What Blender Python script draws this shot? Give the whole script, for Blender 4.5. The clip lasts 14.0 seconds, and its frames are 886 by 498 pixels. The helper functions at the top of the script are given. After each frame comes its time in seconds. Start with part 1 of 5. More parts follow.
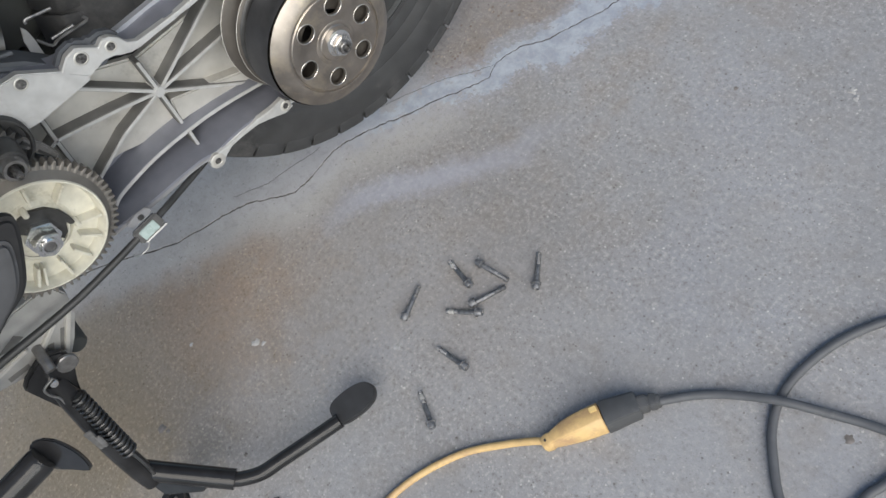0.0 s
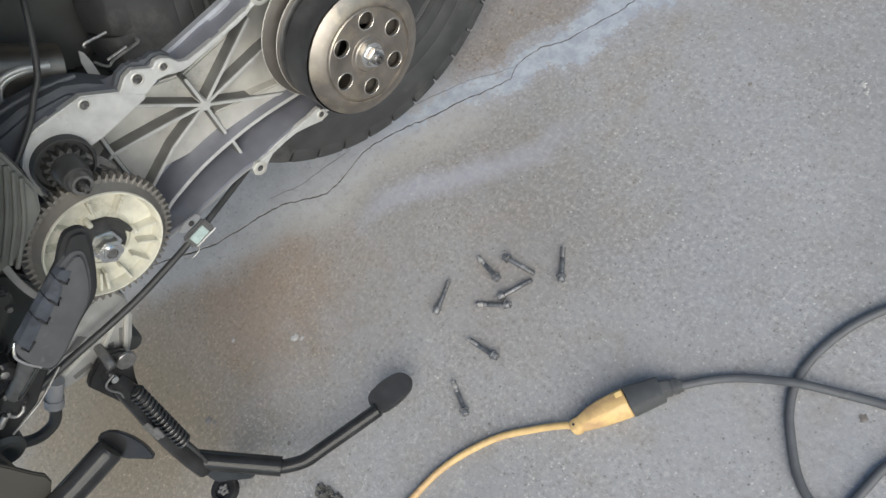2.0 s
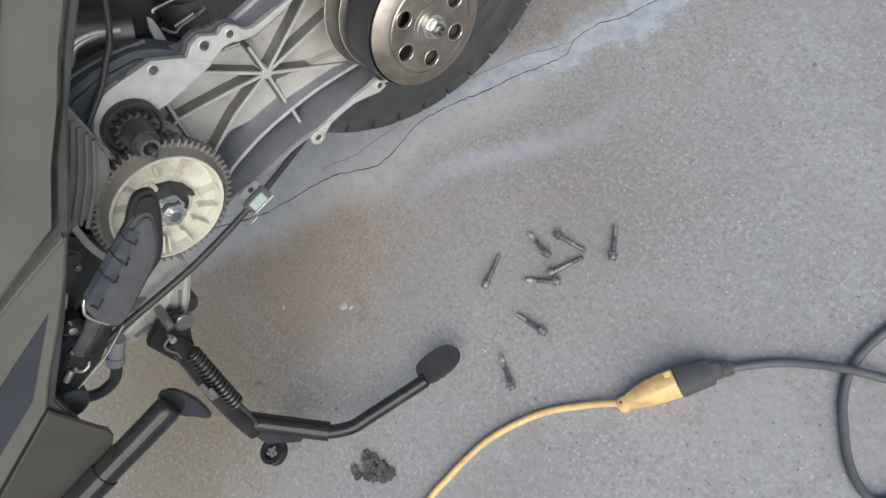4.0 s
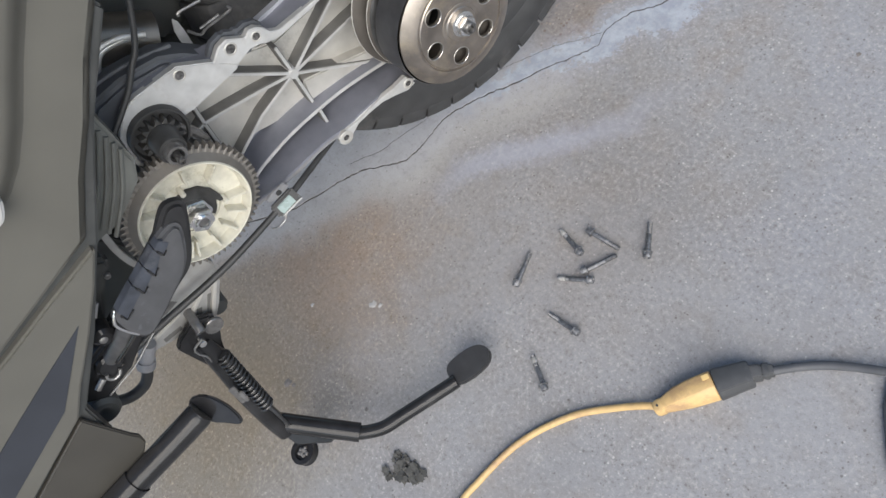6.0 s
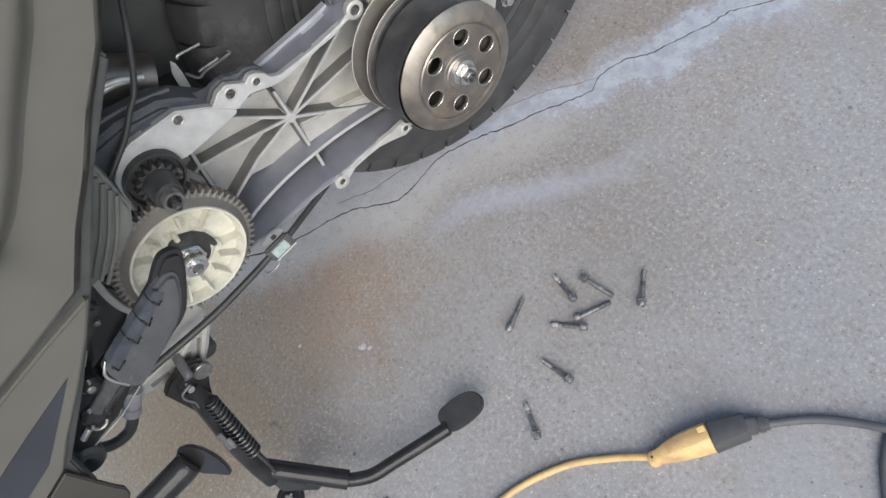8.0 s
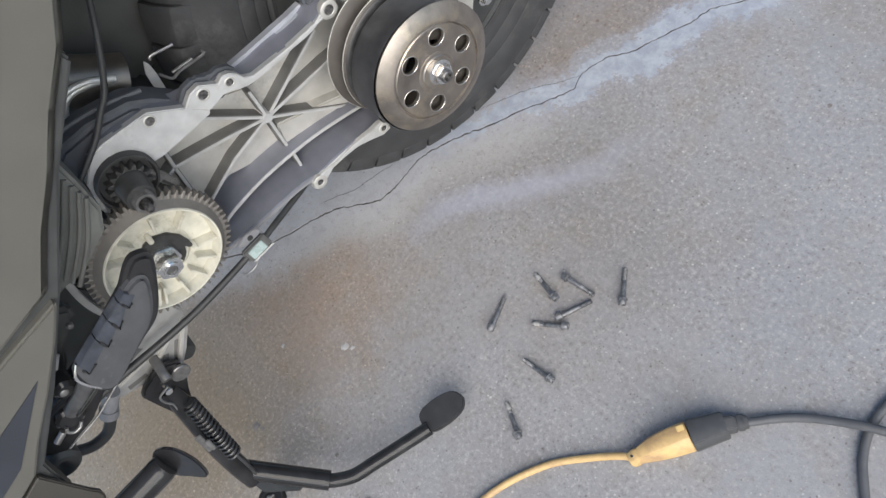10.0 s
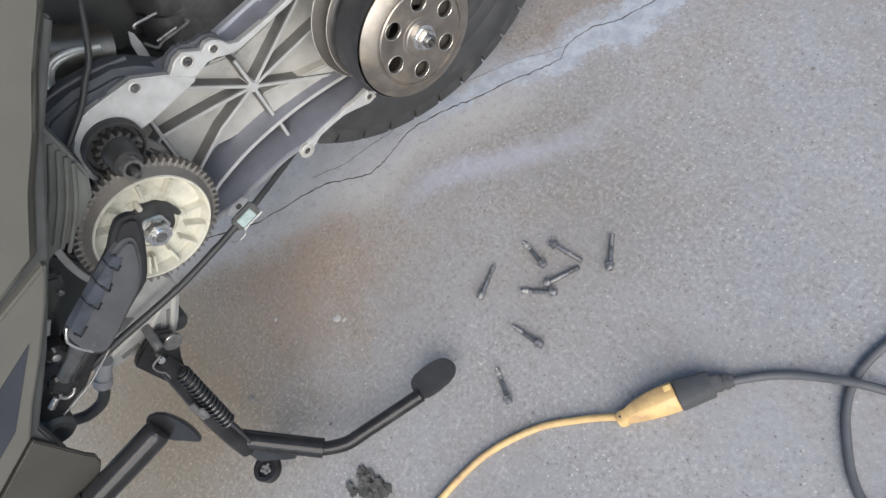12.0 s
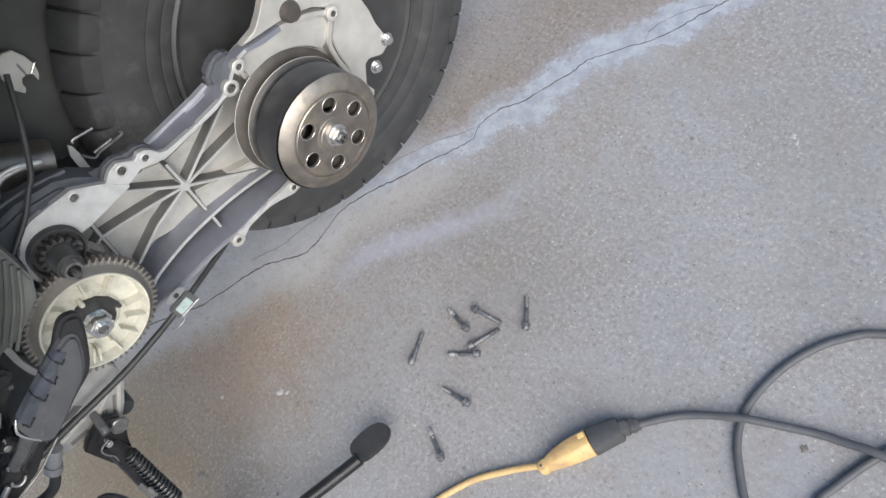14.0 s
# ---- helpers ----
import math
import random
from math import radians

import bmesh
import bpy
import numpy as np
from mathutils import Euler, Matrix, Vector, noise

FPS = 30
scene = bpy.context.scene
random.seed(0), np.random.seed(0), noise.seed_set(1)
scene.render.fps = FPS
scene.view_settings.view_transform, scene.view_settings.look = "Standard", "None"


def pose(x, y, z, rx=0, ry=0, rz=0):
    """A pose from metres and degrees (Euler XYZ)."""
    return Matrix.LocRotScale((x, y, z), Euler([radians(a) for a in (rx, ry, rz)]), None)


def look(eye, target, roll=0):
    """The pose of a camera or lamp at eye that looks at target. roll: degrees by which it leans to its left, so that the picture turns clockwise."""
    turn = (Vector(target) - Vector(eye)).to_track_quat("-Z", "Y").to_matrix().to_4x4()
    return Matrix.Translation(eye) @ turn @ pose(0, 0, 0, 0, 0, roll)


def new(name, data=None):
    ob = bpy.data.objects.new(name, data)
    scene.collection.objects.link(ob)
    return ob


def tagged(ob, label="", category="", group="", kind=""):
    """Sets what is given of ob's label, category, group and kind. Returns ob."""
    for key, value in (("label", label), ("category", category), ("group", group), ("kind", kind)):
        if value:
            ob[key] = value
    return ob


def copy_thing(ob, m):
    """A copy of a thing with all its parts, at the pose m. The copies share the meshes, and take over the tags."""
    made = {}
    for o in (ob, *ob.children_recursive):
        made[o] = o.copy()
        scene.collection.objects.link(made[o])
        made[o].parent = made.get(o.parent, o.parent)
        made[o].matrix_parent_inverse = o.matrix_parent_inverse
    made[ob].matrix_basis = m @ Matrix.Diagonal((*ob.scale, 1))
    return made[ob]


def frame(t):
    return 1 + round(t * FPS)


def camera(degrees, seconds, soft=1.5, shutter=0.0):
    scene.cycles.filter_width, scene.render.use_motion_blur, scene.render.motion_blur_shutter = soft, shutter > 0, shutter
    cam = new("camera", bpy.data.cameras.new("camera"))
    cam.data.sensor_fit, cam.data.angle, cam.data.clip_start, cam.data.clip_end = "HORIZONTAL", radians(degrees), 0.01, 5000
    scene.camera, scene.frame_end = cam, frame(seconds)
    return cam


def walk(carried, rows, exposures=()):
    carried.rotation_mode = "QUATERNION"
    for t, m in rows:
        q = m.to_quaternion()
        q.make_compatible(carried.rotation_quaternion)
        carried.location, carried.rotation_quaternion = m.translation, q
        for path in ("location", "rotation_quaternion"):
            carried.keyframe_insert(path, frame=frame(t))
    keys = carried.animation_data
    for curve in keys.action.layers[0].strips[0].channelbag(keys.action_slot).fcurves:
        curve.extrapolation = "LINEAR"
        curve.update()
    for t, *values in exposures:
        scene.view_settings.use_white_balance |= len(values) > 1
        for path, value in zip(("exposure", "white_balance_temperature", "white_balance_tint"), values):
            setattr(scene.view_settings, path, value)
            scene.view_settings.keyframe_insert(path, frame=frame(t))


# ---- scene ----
# World: x away from the scooter's left flank, y towards its rear, z up; the clutch shaft stands over the origin.
cam = camera(58.86, 14.0)
ROWS = [
    (0, 0.5402, -0.1424, 0.8063, 26.297, 20.827, 44.533),
    (0.5, 0.5536, -0.1441, 0.8180, 26.887, 21.064, 44.540),
    (1, 0.5558, -0.1497, 0.8235, 26.136, 21.353, 44.309),
    (1.5, 0.5589, -0.1471, 0.8373, 25.334, 22.140, 44.402),
    (2, 0.5528, -0.1494, 0.8532, 25.349, 22.576, 43.891),
    (2.5, 0.5470, -0.1660, 0.8655, 26.206, 23.412, 47.169),
    (3, 0.5468, -0.1685, 0.8660, 25.579, 23.506, 46.762),
    (5.3, 0.5363, -0.1565, 0.8567, 24.712, 25.161, 47.580),
    (5.5, 0.5284, -0.1598, 0.8579, 24.993, 25.126, 47.667),
    (6, 0.5223, -0.1522, 0.8598, 23.706, 26.076, 47.369),
    (6.5, 0.5123, -0.1512, 0.8619, 24.335, 25.284, 47.979),
    (7, 0.5073, -0.1513, 0.8602, 24.434, 24.869, 47.590),
    (7.5, 0.4924, -0.1474, 0.8720, 25.812, 24.028, 48.278),
    (8, 0.4942, -0.1501, 0.8689, 25.732, 24.171, 47.505),
    (8.5, 0.4957, -0.1460, 0.8618, 25.263, 23.642, 47.058),
    (8.7, 0.4975, -0.1424, 0.8606, 25.513, 23.679, 47.144),
    (10.8, 0.5114, -0.1354, 0.8605, 24.579, 24.401, 46.952),
    (11, 0.5156, -0.1408, 0.8529, 24.168, 23.801, 47.675),
    (11.5, 0.5144, -0.1483, 0.8630, 24.073, 24.397, 47.510),
    (12, 0.5264, -0.1458, 0.8546, 24.065, 24.288, 46.066),
    (12.5, 0.5394, -0.1301, 0.8534, 23.892, 24.223, 44.817),
    (13, 0.5533, -0.1216, 0.8580, 23.974, 23.891, 43.889),
    (13.5, 0.5707, -0.1198, 0.8602, 23.838, 24.326, 42.249),
    (14, 0.5960, -0.1104, 0.9086, 26.534, 23.368, 41.177),
]
walk(cam, [(t, pose(x, y, z, rx, ry, rz)) for t, x, y, z, rx, ry, rz in ROWS],
     [(0, 0.39, 6520, 6), (1.5, 0.49, 6670, 4), (3, 0.51, 6640, 5), (6.5, 0.60, 6500, 8), (11, 0.61, 6500, 8), (14, 0.69, 6500, 8)])

# ---- light: open shade under a bright sky ----
world = bpy.data.worlds.new("sky")
scene.world = world
world.use_nodes = True
wn = world.node_tree.nodes
sky = wn.new("ShaderNodeTexSky")
sky.sky_type = "NISHITA"
sky.sun_disc = False
sky.sun_elevation, sky.sun_rotation = radians(50), radians(120)
world.node_tree.links.new(sky.outputs[0], wn["Background"].inputs[0])
wn["Background"].inputs[1].default_value = 0.12
sun = new("sun", bpy.data.lights.new("sun", "SUN"))
sun.data.energy, sun.data.angle, sun.data.color = 3.02, radians(58), (1.0, 0.935, 0.865)
sun.matrix_world = look((2.2, -0.6, 1.68), (0, 0, 0))


# ---- materials ----
def nodes_of(name):
    m = bpy.data.materials.new(name)
    m.use_nodes = True
    return m, m.node_tree.nodes, m.node_tree.links, m.node_tree.nodes["Principled BSDF"]


def surface(name, color, rough=0.5, metal=0.0, vary=0.15, scale=60.0, grain=0.15, bump=0.1, stain=None, stain_at=0.6, coat=0.0):
    """A worn surface: colour at two scales, uneven gloss and fine relief."""
    m, n, l, b = nodes_of(name)
    geo = n.new("ShaderNodeNewGeometry")
    big, fine = n.new("ShaderNodeTexNoise"), n.new("ShaderNodeTexNoise")
    big.inputs["Scale"].default_value, big.inputs["Detail"].default_value = scale, 4
    fine.inputs["Scale"].default_value, fine.inputs["Detail"].default_value = scale * 14, 2
    for t in (big, fine):
        l.new(geo.outputs["Position"], t.inputs["Vector"])
    ramp = n.new("ShaderNodeValToRGB")
    ramp.color_ramp.elements[0].position, ramp.color_ramp.elements[1].position = 0.3, 0.72
    ramp.color_ramp.elements[0].color = (*[c * (1 - vary) for c in color], 1)
    ramp.color_ramp.elements[1].color = (*[min(1, c * (1 + vary)) for c in color], 1)
    l.new(big.outputs["Fac"], ramp.inputs["Fac"])
    out = ramp.outputs["Color"]
    if stain:
        spot = n.new("ShaderNodeTexNoise")
        spot.inputs["Scale"].default_value, spot.inputs["Detail"].default_value = scale * 0.45, 6
        spot.inputs["Roughness"].default_value = 0.7
        l.new(geo.outputs["Position"], spot.inputs["Vector"])
        cut = n.new("ShaderNodeMapRange")
        cut.inputs["From Min"].default_value, cut.inputs["From Max"].default_value = stain_at - 0.08, stain_at + 0.08
        l.new(spot.outputs["Fac"], cut.inputs["Value"])
        mix = n.new("ShaderNodeMix")
        mix.data_type = "RGBA"
        mix.inputs["B"].default_value = (*stain, 1)
        mix.inputs[7].default_value = (*stain, 1)
        l.new(cut.outputs["Result"], mix.inputs[0])
        l.new(out, mix.inputs[6])
        out = mix.outputs[2]
    l.new(out, b.inputs["Base Color"])
    mr = n.new("ShaderNodeMapRange")
    mr.inputs["To Min"].default_value, mr.inputs["To Max"].default_value = max(0.03, rough - grain), min(1, rough + grain)
    l.new(big.outputs["Fac"], mr.inputs["Value"])
    l.new(mr.outputs["Result"], b.inputs["Roughness"])
    b.inputs["Metallic"].default_value = metal
    b.inputs["Coat Weight"].default_value = coat
    if bump:
        bp = n.new("ShaderNodeBump")
        bp.inputs["Strength"].default_value, bp.inputs["Distance"].default_value = bump, 0.0006
        l.new(fine.outputs["Fac"], bp.inputs["Height"])
        l.new(bp.outputs["Normal"], b.inputs["Normal"])
    return m


def concrete():
    """Broom-worn driveway concrete with exposed sand and small stones, pale filler along the crack and a rusty-brown stain."""
    m, n, l, b = nodes_of("concrete")

    def put(kind, **values):
        node = n.new(kind)
        for key, value in values.items():
            node.inputs[key.replace("_", " ")].default_value = value
        return node

    def math(op, a, c=None, d=None, clamp=False):
        node = n.new("ShaderNodeMath")
        node.operation, node.use_clamp = op, clamp
        for k, v in enumerate((a, c, d)):
            if v is None:
                continue
            if isinstance(v, (int, float)):
                node.inputs[k].default_value = v
            else:
                l.new(v, node.inputs[k])
        return node.outputs[0]

    def ranged(v, a, c, lo=0.0, hi=1.0):
        node = n.new("ShaderNodeMapRange")
        node.interpolation_type = "SMOOTHSTEP"
        for k, w in zip(("From Min", "From Max", "To Min", "To Max"), (a, c, lo, hi)):
            node.inputs[k].default_value = w
        l.new(v, node.inputs["Value"])
        return node.outputs[0]

    def blend(fac, a, c):
        node = n.new("ShaderNodeMix")
        node.data_type = "RGBA"
        for k, v in ((0, fac), (6, a), (7, c)):
            if isinstance(v, tuple):
                node.inputs[k].default_value = (*v, 1)
            elif isinstance(v, float):
                node.inputs[k].default_value = v
            else:
                l.new(v, node.inputs[k])
        return node.outputs[2]

    geo = n.new("ShaderNodeNewGeometry").outputs["Position"]
    xyz = n.new("ShaderNodeSeparateXYZ")
    l.new(geo, xyz.inputs[0])
    x, y = xyz.outputs[0], xyz.outputs[1]

    def noise_at(scale, detail=3.0, rough=0.5, w=0.0):
        node = put("ShaderNodeTexNoise", Scale=scale, Detail=detail, Roughness=rough)
        shift = put("ShaderNodeMapping", Location=(w, w * 0.7, 0))
        l.new(geo, shift.inputs[0])
        l.new(shift.outputs[0], node.inputs["Vector"])
        return node.outputs["Fac"]

    def stones(scale, lo, hi):
        node = put("ShaderNodeTexVoronoi", Scale=scale)
        l.new(geo, node.inputs["Vector"])
        pick = n.new("ShaderNodeSeparateColor")
        l.new(node.outputs["Color"], pick.inputs[0])
        size = math("MULTIPLY_ADD", pick.outputs[1], 0.28, 0.12)
        inside = ranged(math("SUBTRACT", size, node.outputs["Distance"]), -0.04, 0.1)
        return math("MULTIPLY", inside, ranged(pick.outputs[0], lo, hi)), pick.outputs[2]

    broad, mid, fine, sand = noise_at(3.5, 4), noise_at(22, 5, 0.6, 3.1), noise_at(190, 4, 0.65, 7.7), noise_at(560, 3, 0.7, 1.3)
    bare = ranged(noise_at(7, 5, 0.6, 12.0), 0.35, 0.62)  # where the paste has worn off and the sand shows
    base = blend(ranged(broad, 0.35, 0.65), (0.250, 0.248, 0.251), (0.294, 0.294, 0.301))
    base = blend(ranged(mid, 0.42, 0.75, 0, 0.5), base, (0.245, 0.222, 0.198))
    base = blend(math("MULTIPLY", ranged(noise_at(11, 5, 0.65, 21.0), 0.46, 0.66), math("MULTIPLY", ranged(x, 0.42, 0.05), ranged(y, -0.1, 0.15, 0.15, 0.45))), base, (0.262, 0.224, 0.190))
    base = blend(ranged(noise_at(4.5, 4, 0.6, 33.0), 0.5, 0.68, 0, 0.4), base, (0.285, 0.295, 0.325))
    # rusty-brown soaked area by the stand
    def pool(cx, cy, wx, wy, near, far, strength):
        ex = math("MULTIPLY", math("ADD", x, -cx), 1 / wx)
        ey = math("MULTIPLY", math("ADD", y, -cy), 1 / wy)
        away = math("SQRT", math("ADD", math("MULTIPLY", ex, ex), math("MULTIPLY", ey, ey)))
        away = math("ADD", away, math("MULTIPLY_ADD", mid, 0.7, -0.35))
        return ranged(away, near, far, strength, 0.0)

    dirty = pool(-0.26, -0.43, 0.35, 0.42, 0.25, 1.05, 0.85)
    deep = pool(-0.22, -0.61, 0.36, 0.27, 0.30, 1.05, 0.80)
    rusty = math("MULTIPLY", pool(-0.22, -0.27, 0.22, 0.17, 0.15, 1.05, 0.70), ranged(noise_at(16, 5, 0.65, 15.0), 0.30, 0.60, 0.3, 1.0))
    worn = pool(-0.01, -0.05, 0.30, 0.26, 0.25, 1.05, 0.7)
    soaked = math("MAXIMUM", math("MAXIMUM", dirty, deep), rusty)
    att = n.new("ShaderNodeAttribute")
    att.attribute_name = "crack"
    ca = n.new("ShaderNodeSeparateXYZ")
    l.new(att.outputs["Vector"], ca.inputs[0])
    across, along = ca.outputs[0], ca.outputs[1]
    paste = math("MULTIPLY", ranged(math("ADD", across, math("MULTIPLY_ADD", mid, 0.06, -0.03)), 0.092, 0.026), math("MULTIPLY", ranged(math("ADD", along, math("MULTIPLY", mid, 0.2)), 0.52, 0.36), math("MULTIPLY", ranged(across, -0.5, -0.3), ranged(along, -0.6, -0.3))))
    gravel = math("MULTIPLY", ranged(math("ADD", across, math("MULTIPLY_ADD", mid, 0.05, -0.025)), -0.028, -0.040), math("MULTIPLY", math("MULTIPLY", ranged(along, 0.28, 0.35), ranged(along, 1.3, 0.9)), ranged(across, -0.26, -0.16)))
    paste = math("MULTIPLY", paste, math("SUBTRACT", 1.0, gravel))
    base = blend(math("MULTIPLY", paste, 0.85), base, blend(ranged(mid, 0.35, 0.65), (0.350, 0.335, 0.312), (0.405, 0.388, 0.365)))
    grit = math("MULTIPLY", math("MULTIPLY_ADD", bare, 0.36, 0.40), math("SUBTRACT", 1.0, math("MULTIPLY", paste, 0.6)))
    base = blend(math("MULTIPLY", ranged(fine, 0.51, 0.65), grit), base, (0.40, 0.385, 0.37))
    base = blend(math("MULTIPLY", ranged(fine, 0.46, 0.30), grit), base, (0.165, 0.155, 0.145))
    blot = noise_at(85, 5, 0.65, 4.4)
    base = blend(math("MULTIPLY", ranged(blot, 0.5, 0.70, 0, 0.40), math("SUBTRACT", 1.0, math("MULTIPLY", soaked, 0.6))), base, (0.36, 0.35, 0.345))
    base = blend(ranged(blot, 0.47, 0.28, 0, 0.42), base, (0.19, 0.18, 0.17))
    base = blend(math("MULTIPLY", ranged(sand, 0.55, 0.7), 0.14), base, (0.44, 0.43, 0.41))
    base = blend(math("MULTIPLY", ranged(sand, 0.46, 0.3), 0.28), base, (0.12, 0.115, 0.11))
    pale, p1 = stones(260, 0.87, 0.90)
    dark, p2 = stones(270, 0.92, 0.96)
    grain, p3 = stones(430, 0.66, 0.74)
    base = blend(math("MULTIPLY", grain, math("MULTIPLY", grit, math("MULTIPLY_ADD", soaked, 0.25, 0.8))), base, blend(p3, (0.14, 0.125, 0.11), (0.41, 0.39, 0.37)))
    base = blend(math("MULTIPLY", pale, math("MULTIPLY_ADD", grit, 0.75, 0.15)), base, blend(p1, (0.40, 0.385, 0.365), (0.56, 0.54, 0.515)))
    base = blend(math("MULTIPLY", dark, 0.6), base, (0.10, 0.09, 0.08))
    pebble, p4 = stones(150, 0.55, 0.62)
    base = blend(math("MULTIPLY", pebble, math("MULTIPLY", gravel, 0.75)), base, blend(p4, (0.17, 0.13, 0.11), (0.42, 0.38, 0.34)))
    # oil and rust soaked into the surface tint sand and paste alike
    for amount, tint in ((worn, (0.87, 0.83, 0.79)), (dirty, (0.89, 0.75, 0.58)), (deep, (0.81, 0.78, 0.67)), (rusty, (0.96, 0.80, 0.68)), (gravel, (0.87, 0.80, 0.74))):
        stain = n.new("ShaderNodeMix")
        stain.data_type, stain.blend_type = "RGBA", "MULTIPLY"
        l.new(math("MULTIPLY", amount, math("MULTIPLY_ADD", paste, -0.9, 1.0)), stain.inputs[0])
        l.new(base, stain.inputs[6])
        stain.inputs[7].default_value = (*tint, 1)
        base = stain.outputs[2]
    # filler smeared along the crack: across and along are stored on the sheet
    ragged = math("ADD", math("MULTIPLY_ADD", noise_at(24, 8, 0.8, 5.0), 0.13, -0.065), math("MULTIPLY_ADD", noise_at(130, 4, 0.8, 2.0), 0.03, -0.015))
    wide = ranged(along, 0.33, 0.45, 0.017, 0.029)
    left = ranged(math("ADD", math("MULTIPLY", across, -1.0), ragged), 0.0, 0.004, 1, 0)
    d = math("ABSOLUTE", math("SUBTRACT", across, math("ADD", ranged(along, 0.36, 0.41, -0.010, 0.013), ranged(along, 0.48, 0.62, 0.0, -0.022))))
    fill = ranged(math("SUBTRACT", math("ADD", d, ragged), wide), -0.0018, 0.0018, 1, 0)
    fill = math("MULTIPLY", fill, math("MULTIPLY", math("MULTIPLY", ranged(along, 0.15, 0.28), ranged(along, 1.3, 1.0)), ranged(noise_at(9, 4, 0.6, 9.0), 0.25, 0.5, 0.55, 1)))
    faint = math("MULTIPLY", ranged(math("ADD", d, ragged), 0.02, 0.060, 0.32, 0), math("MULTIPLY", ranged(along, -0.1, 0.25), ranged(along, 1.3, 1.0)))
    band = math("ABSOLUTE", math("SUBTRACT", across, math("MULTIPLY_ADD", along, 0.16, 0.072)))
    streak = ranged(math("ADD", band, math("MULTIPLY", ragged, 0.5)), 0.002, 0.032, 0.62, 0)
    streak = math("MULTIPLY", streak, math("MULTIPLY", ranged(along, 0.08, 0.2), ranged(along, 0.30, 0.52, 1, 0)))
    base = blend(math("MAXIMUM", faint, streak), base, blend(ranged(blot, 0.35, 0.65), (0.325, 0.330, 0.382), (0.380, 0.385, 0.432)))
    wash = blend(ranged(noise_at(45, 6, 0.7, 8.0), 0.35, 0.65), (0.285, 0.315, 0.368), (0.425, 0.460, 0.510))
    base = blend(math("MULTIPLY", fill, math("MULTIPLY_ADD", ranged(fine, 0.3, 0.6), -0.25, 0.9)), base, wash)
    base = blend(ranged(xyz.outputs[2], -0.0012, -0.0002, 0.95, 0.0), base, (0.070, 0.064, 0.060))  # dirt in the crack
    l.new(base, b.inputs["Base Color"])
    b.inputs["Roughness"].default_value = 0.9
    b.inputs["Specular IOR Level"].default_value = 0.25
    h = math("ADD", math("MULTIPLY", sand, 0.5), math("ADD", math("MULTIPLY", pale, 0.5), math("MULTIPLY", fine, 0.6)))
    h = math("MULTIPLY", h, math("SUBTRACT", 1.0, math("MULTIPLY", fill, 0.6)))
    bp = put("ShaderNodeBump", Strength=0.28, Distance=0.0012)
    l.new(h, bp.inputs["Height"])
    l.new(bp.outputs["Normal"], b.inputs["Normal"])
    return m


CONCRETE = concrete()
ALLOY = surface("cast_aluminium", (0.54, 0.525, 0.490), 0.5, 0.55, 0.12, 45, 0.1, 0.25, (0.34, 0.33, 0.30), 0.66)
ALLOY_FACE = surface("machined_aluminium", (0.56, 0.56, 0.55), 0.42, 0.5, 0.10, 80, 0.14, 0.3, (0.47, 0.46, 0.44), 0.63)
ALLOY_COOL = surface("blue_grey_casting", (0.40, 0.41, 0.445), 0.5, 0.4, 0.1, 50, 0.1, 0.2)
# next two put the case's shade and sky tint into the colour
ALLOY_WALL = surface("shade_blue_aluminium", (0.235, 0.242, 0.280), 0.55, 0.45, 0.12, 50, 0.1, 0.25)
ALLOY_SHADED = surface("shaded_aluminium", (0.15, 0.147, 0.140), 0.6, 0.25, 0.2, 60, 0.1, 0.3)
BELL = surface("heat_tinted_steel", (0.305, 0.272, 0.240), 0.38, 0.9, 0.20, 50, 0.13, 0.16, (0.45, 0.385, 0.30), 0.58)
BELL_SIDE = surface("dark_grey_steel", (0.12, 0.12, 0.125), 0.45, 0.8, 0.2, 60)
PULLEY = surface("worn_steel", (0.22, 0.20, 0.178), 0.4, 0.85, 0.15, 70)
PULLEY_DARK = surface("oily_brown_steel", (0.082, 0.073, 0.064), 0.45, 0.35, 0.2, 60)
ZINC = surface("zinc_plated_steel", (0.64, 0.64, 0.63), 0.16, 0.95, 0.1, 150, 0.1)
THREAD = surface("oily_thread_steel", (0.17, 0.165, 0.16), 0.35, 0.8, 0.7, 420, 0.15, 0.3)
LOOSE = surface("dry_bolt_steel", (0.20, 0.20, 0.205), 0.55, 0.75, 0.35, 260, 0.15, 0.2, (0.44, 0.43, 0.42), 0.64)
GEAR = surface("ring_gear_steel", (0.180, 0.166, 0.148), 0.55, 0.35, 0.15, 90)
NYLON = surface("cream_nylon", (0.58, 0.555, 0.465), 0.45, 0, 0.14, 90, 0.1, 0.05, (0.33, 0.30, 0.22), 0.64)
RIM_BLACK = surface("dusty_black_wheel_paint", (0.042, 0.042, 0.042), 0.45, 0, 0.2, 40)
RUBBER = surface("tyre_rubber", (0.037, 0.037, 0.038), 0.75, 0, 0.25, 40, 0.1, 0.3, (0.075, 0.072, 0.07), 0.62)
SOFT = surface("footrest_rubber", (0.054, 0.055, 0.059), 0.6, 0, 0.2, 60, 0.08, 0.1, (0.13, 0.135, 0.15), 0.66)
SOFT_EDGE = surface("black_rubber_edge", (0.015, 0.015, 0.016), 0.5, 0, 0.2, 60)
SOFT_BLUE = surface("worn_shaded_rubber", (0.036, 0.041, 0.053), 0.6, 0, 0.35, 70, 0.08, 0.1, (0.070, 0.074, 0.083), 0.60)
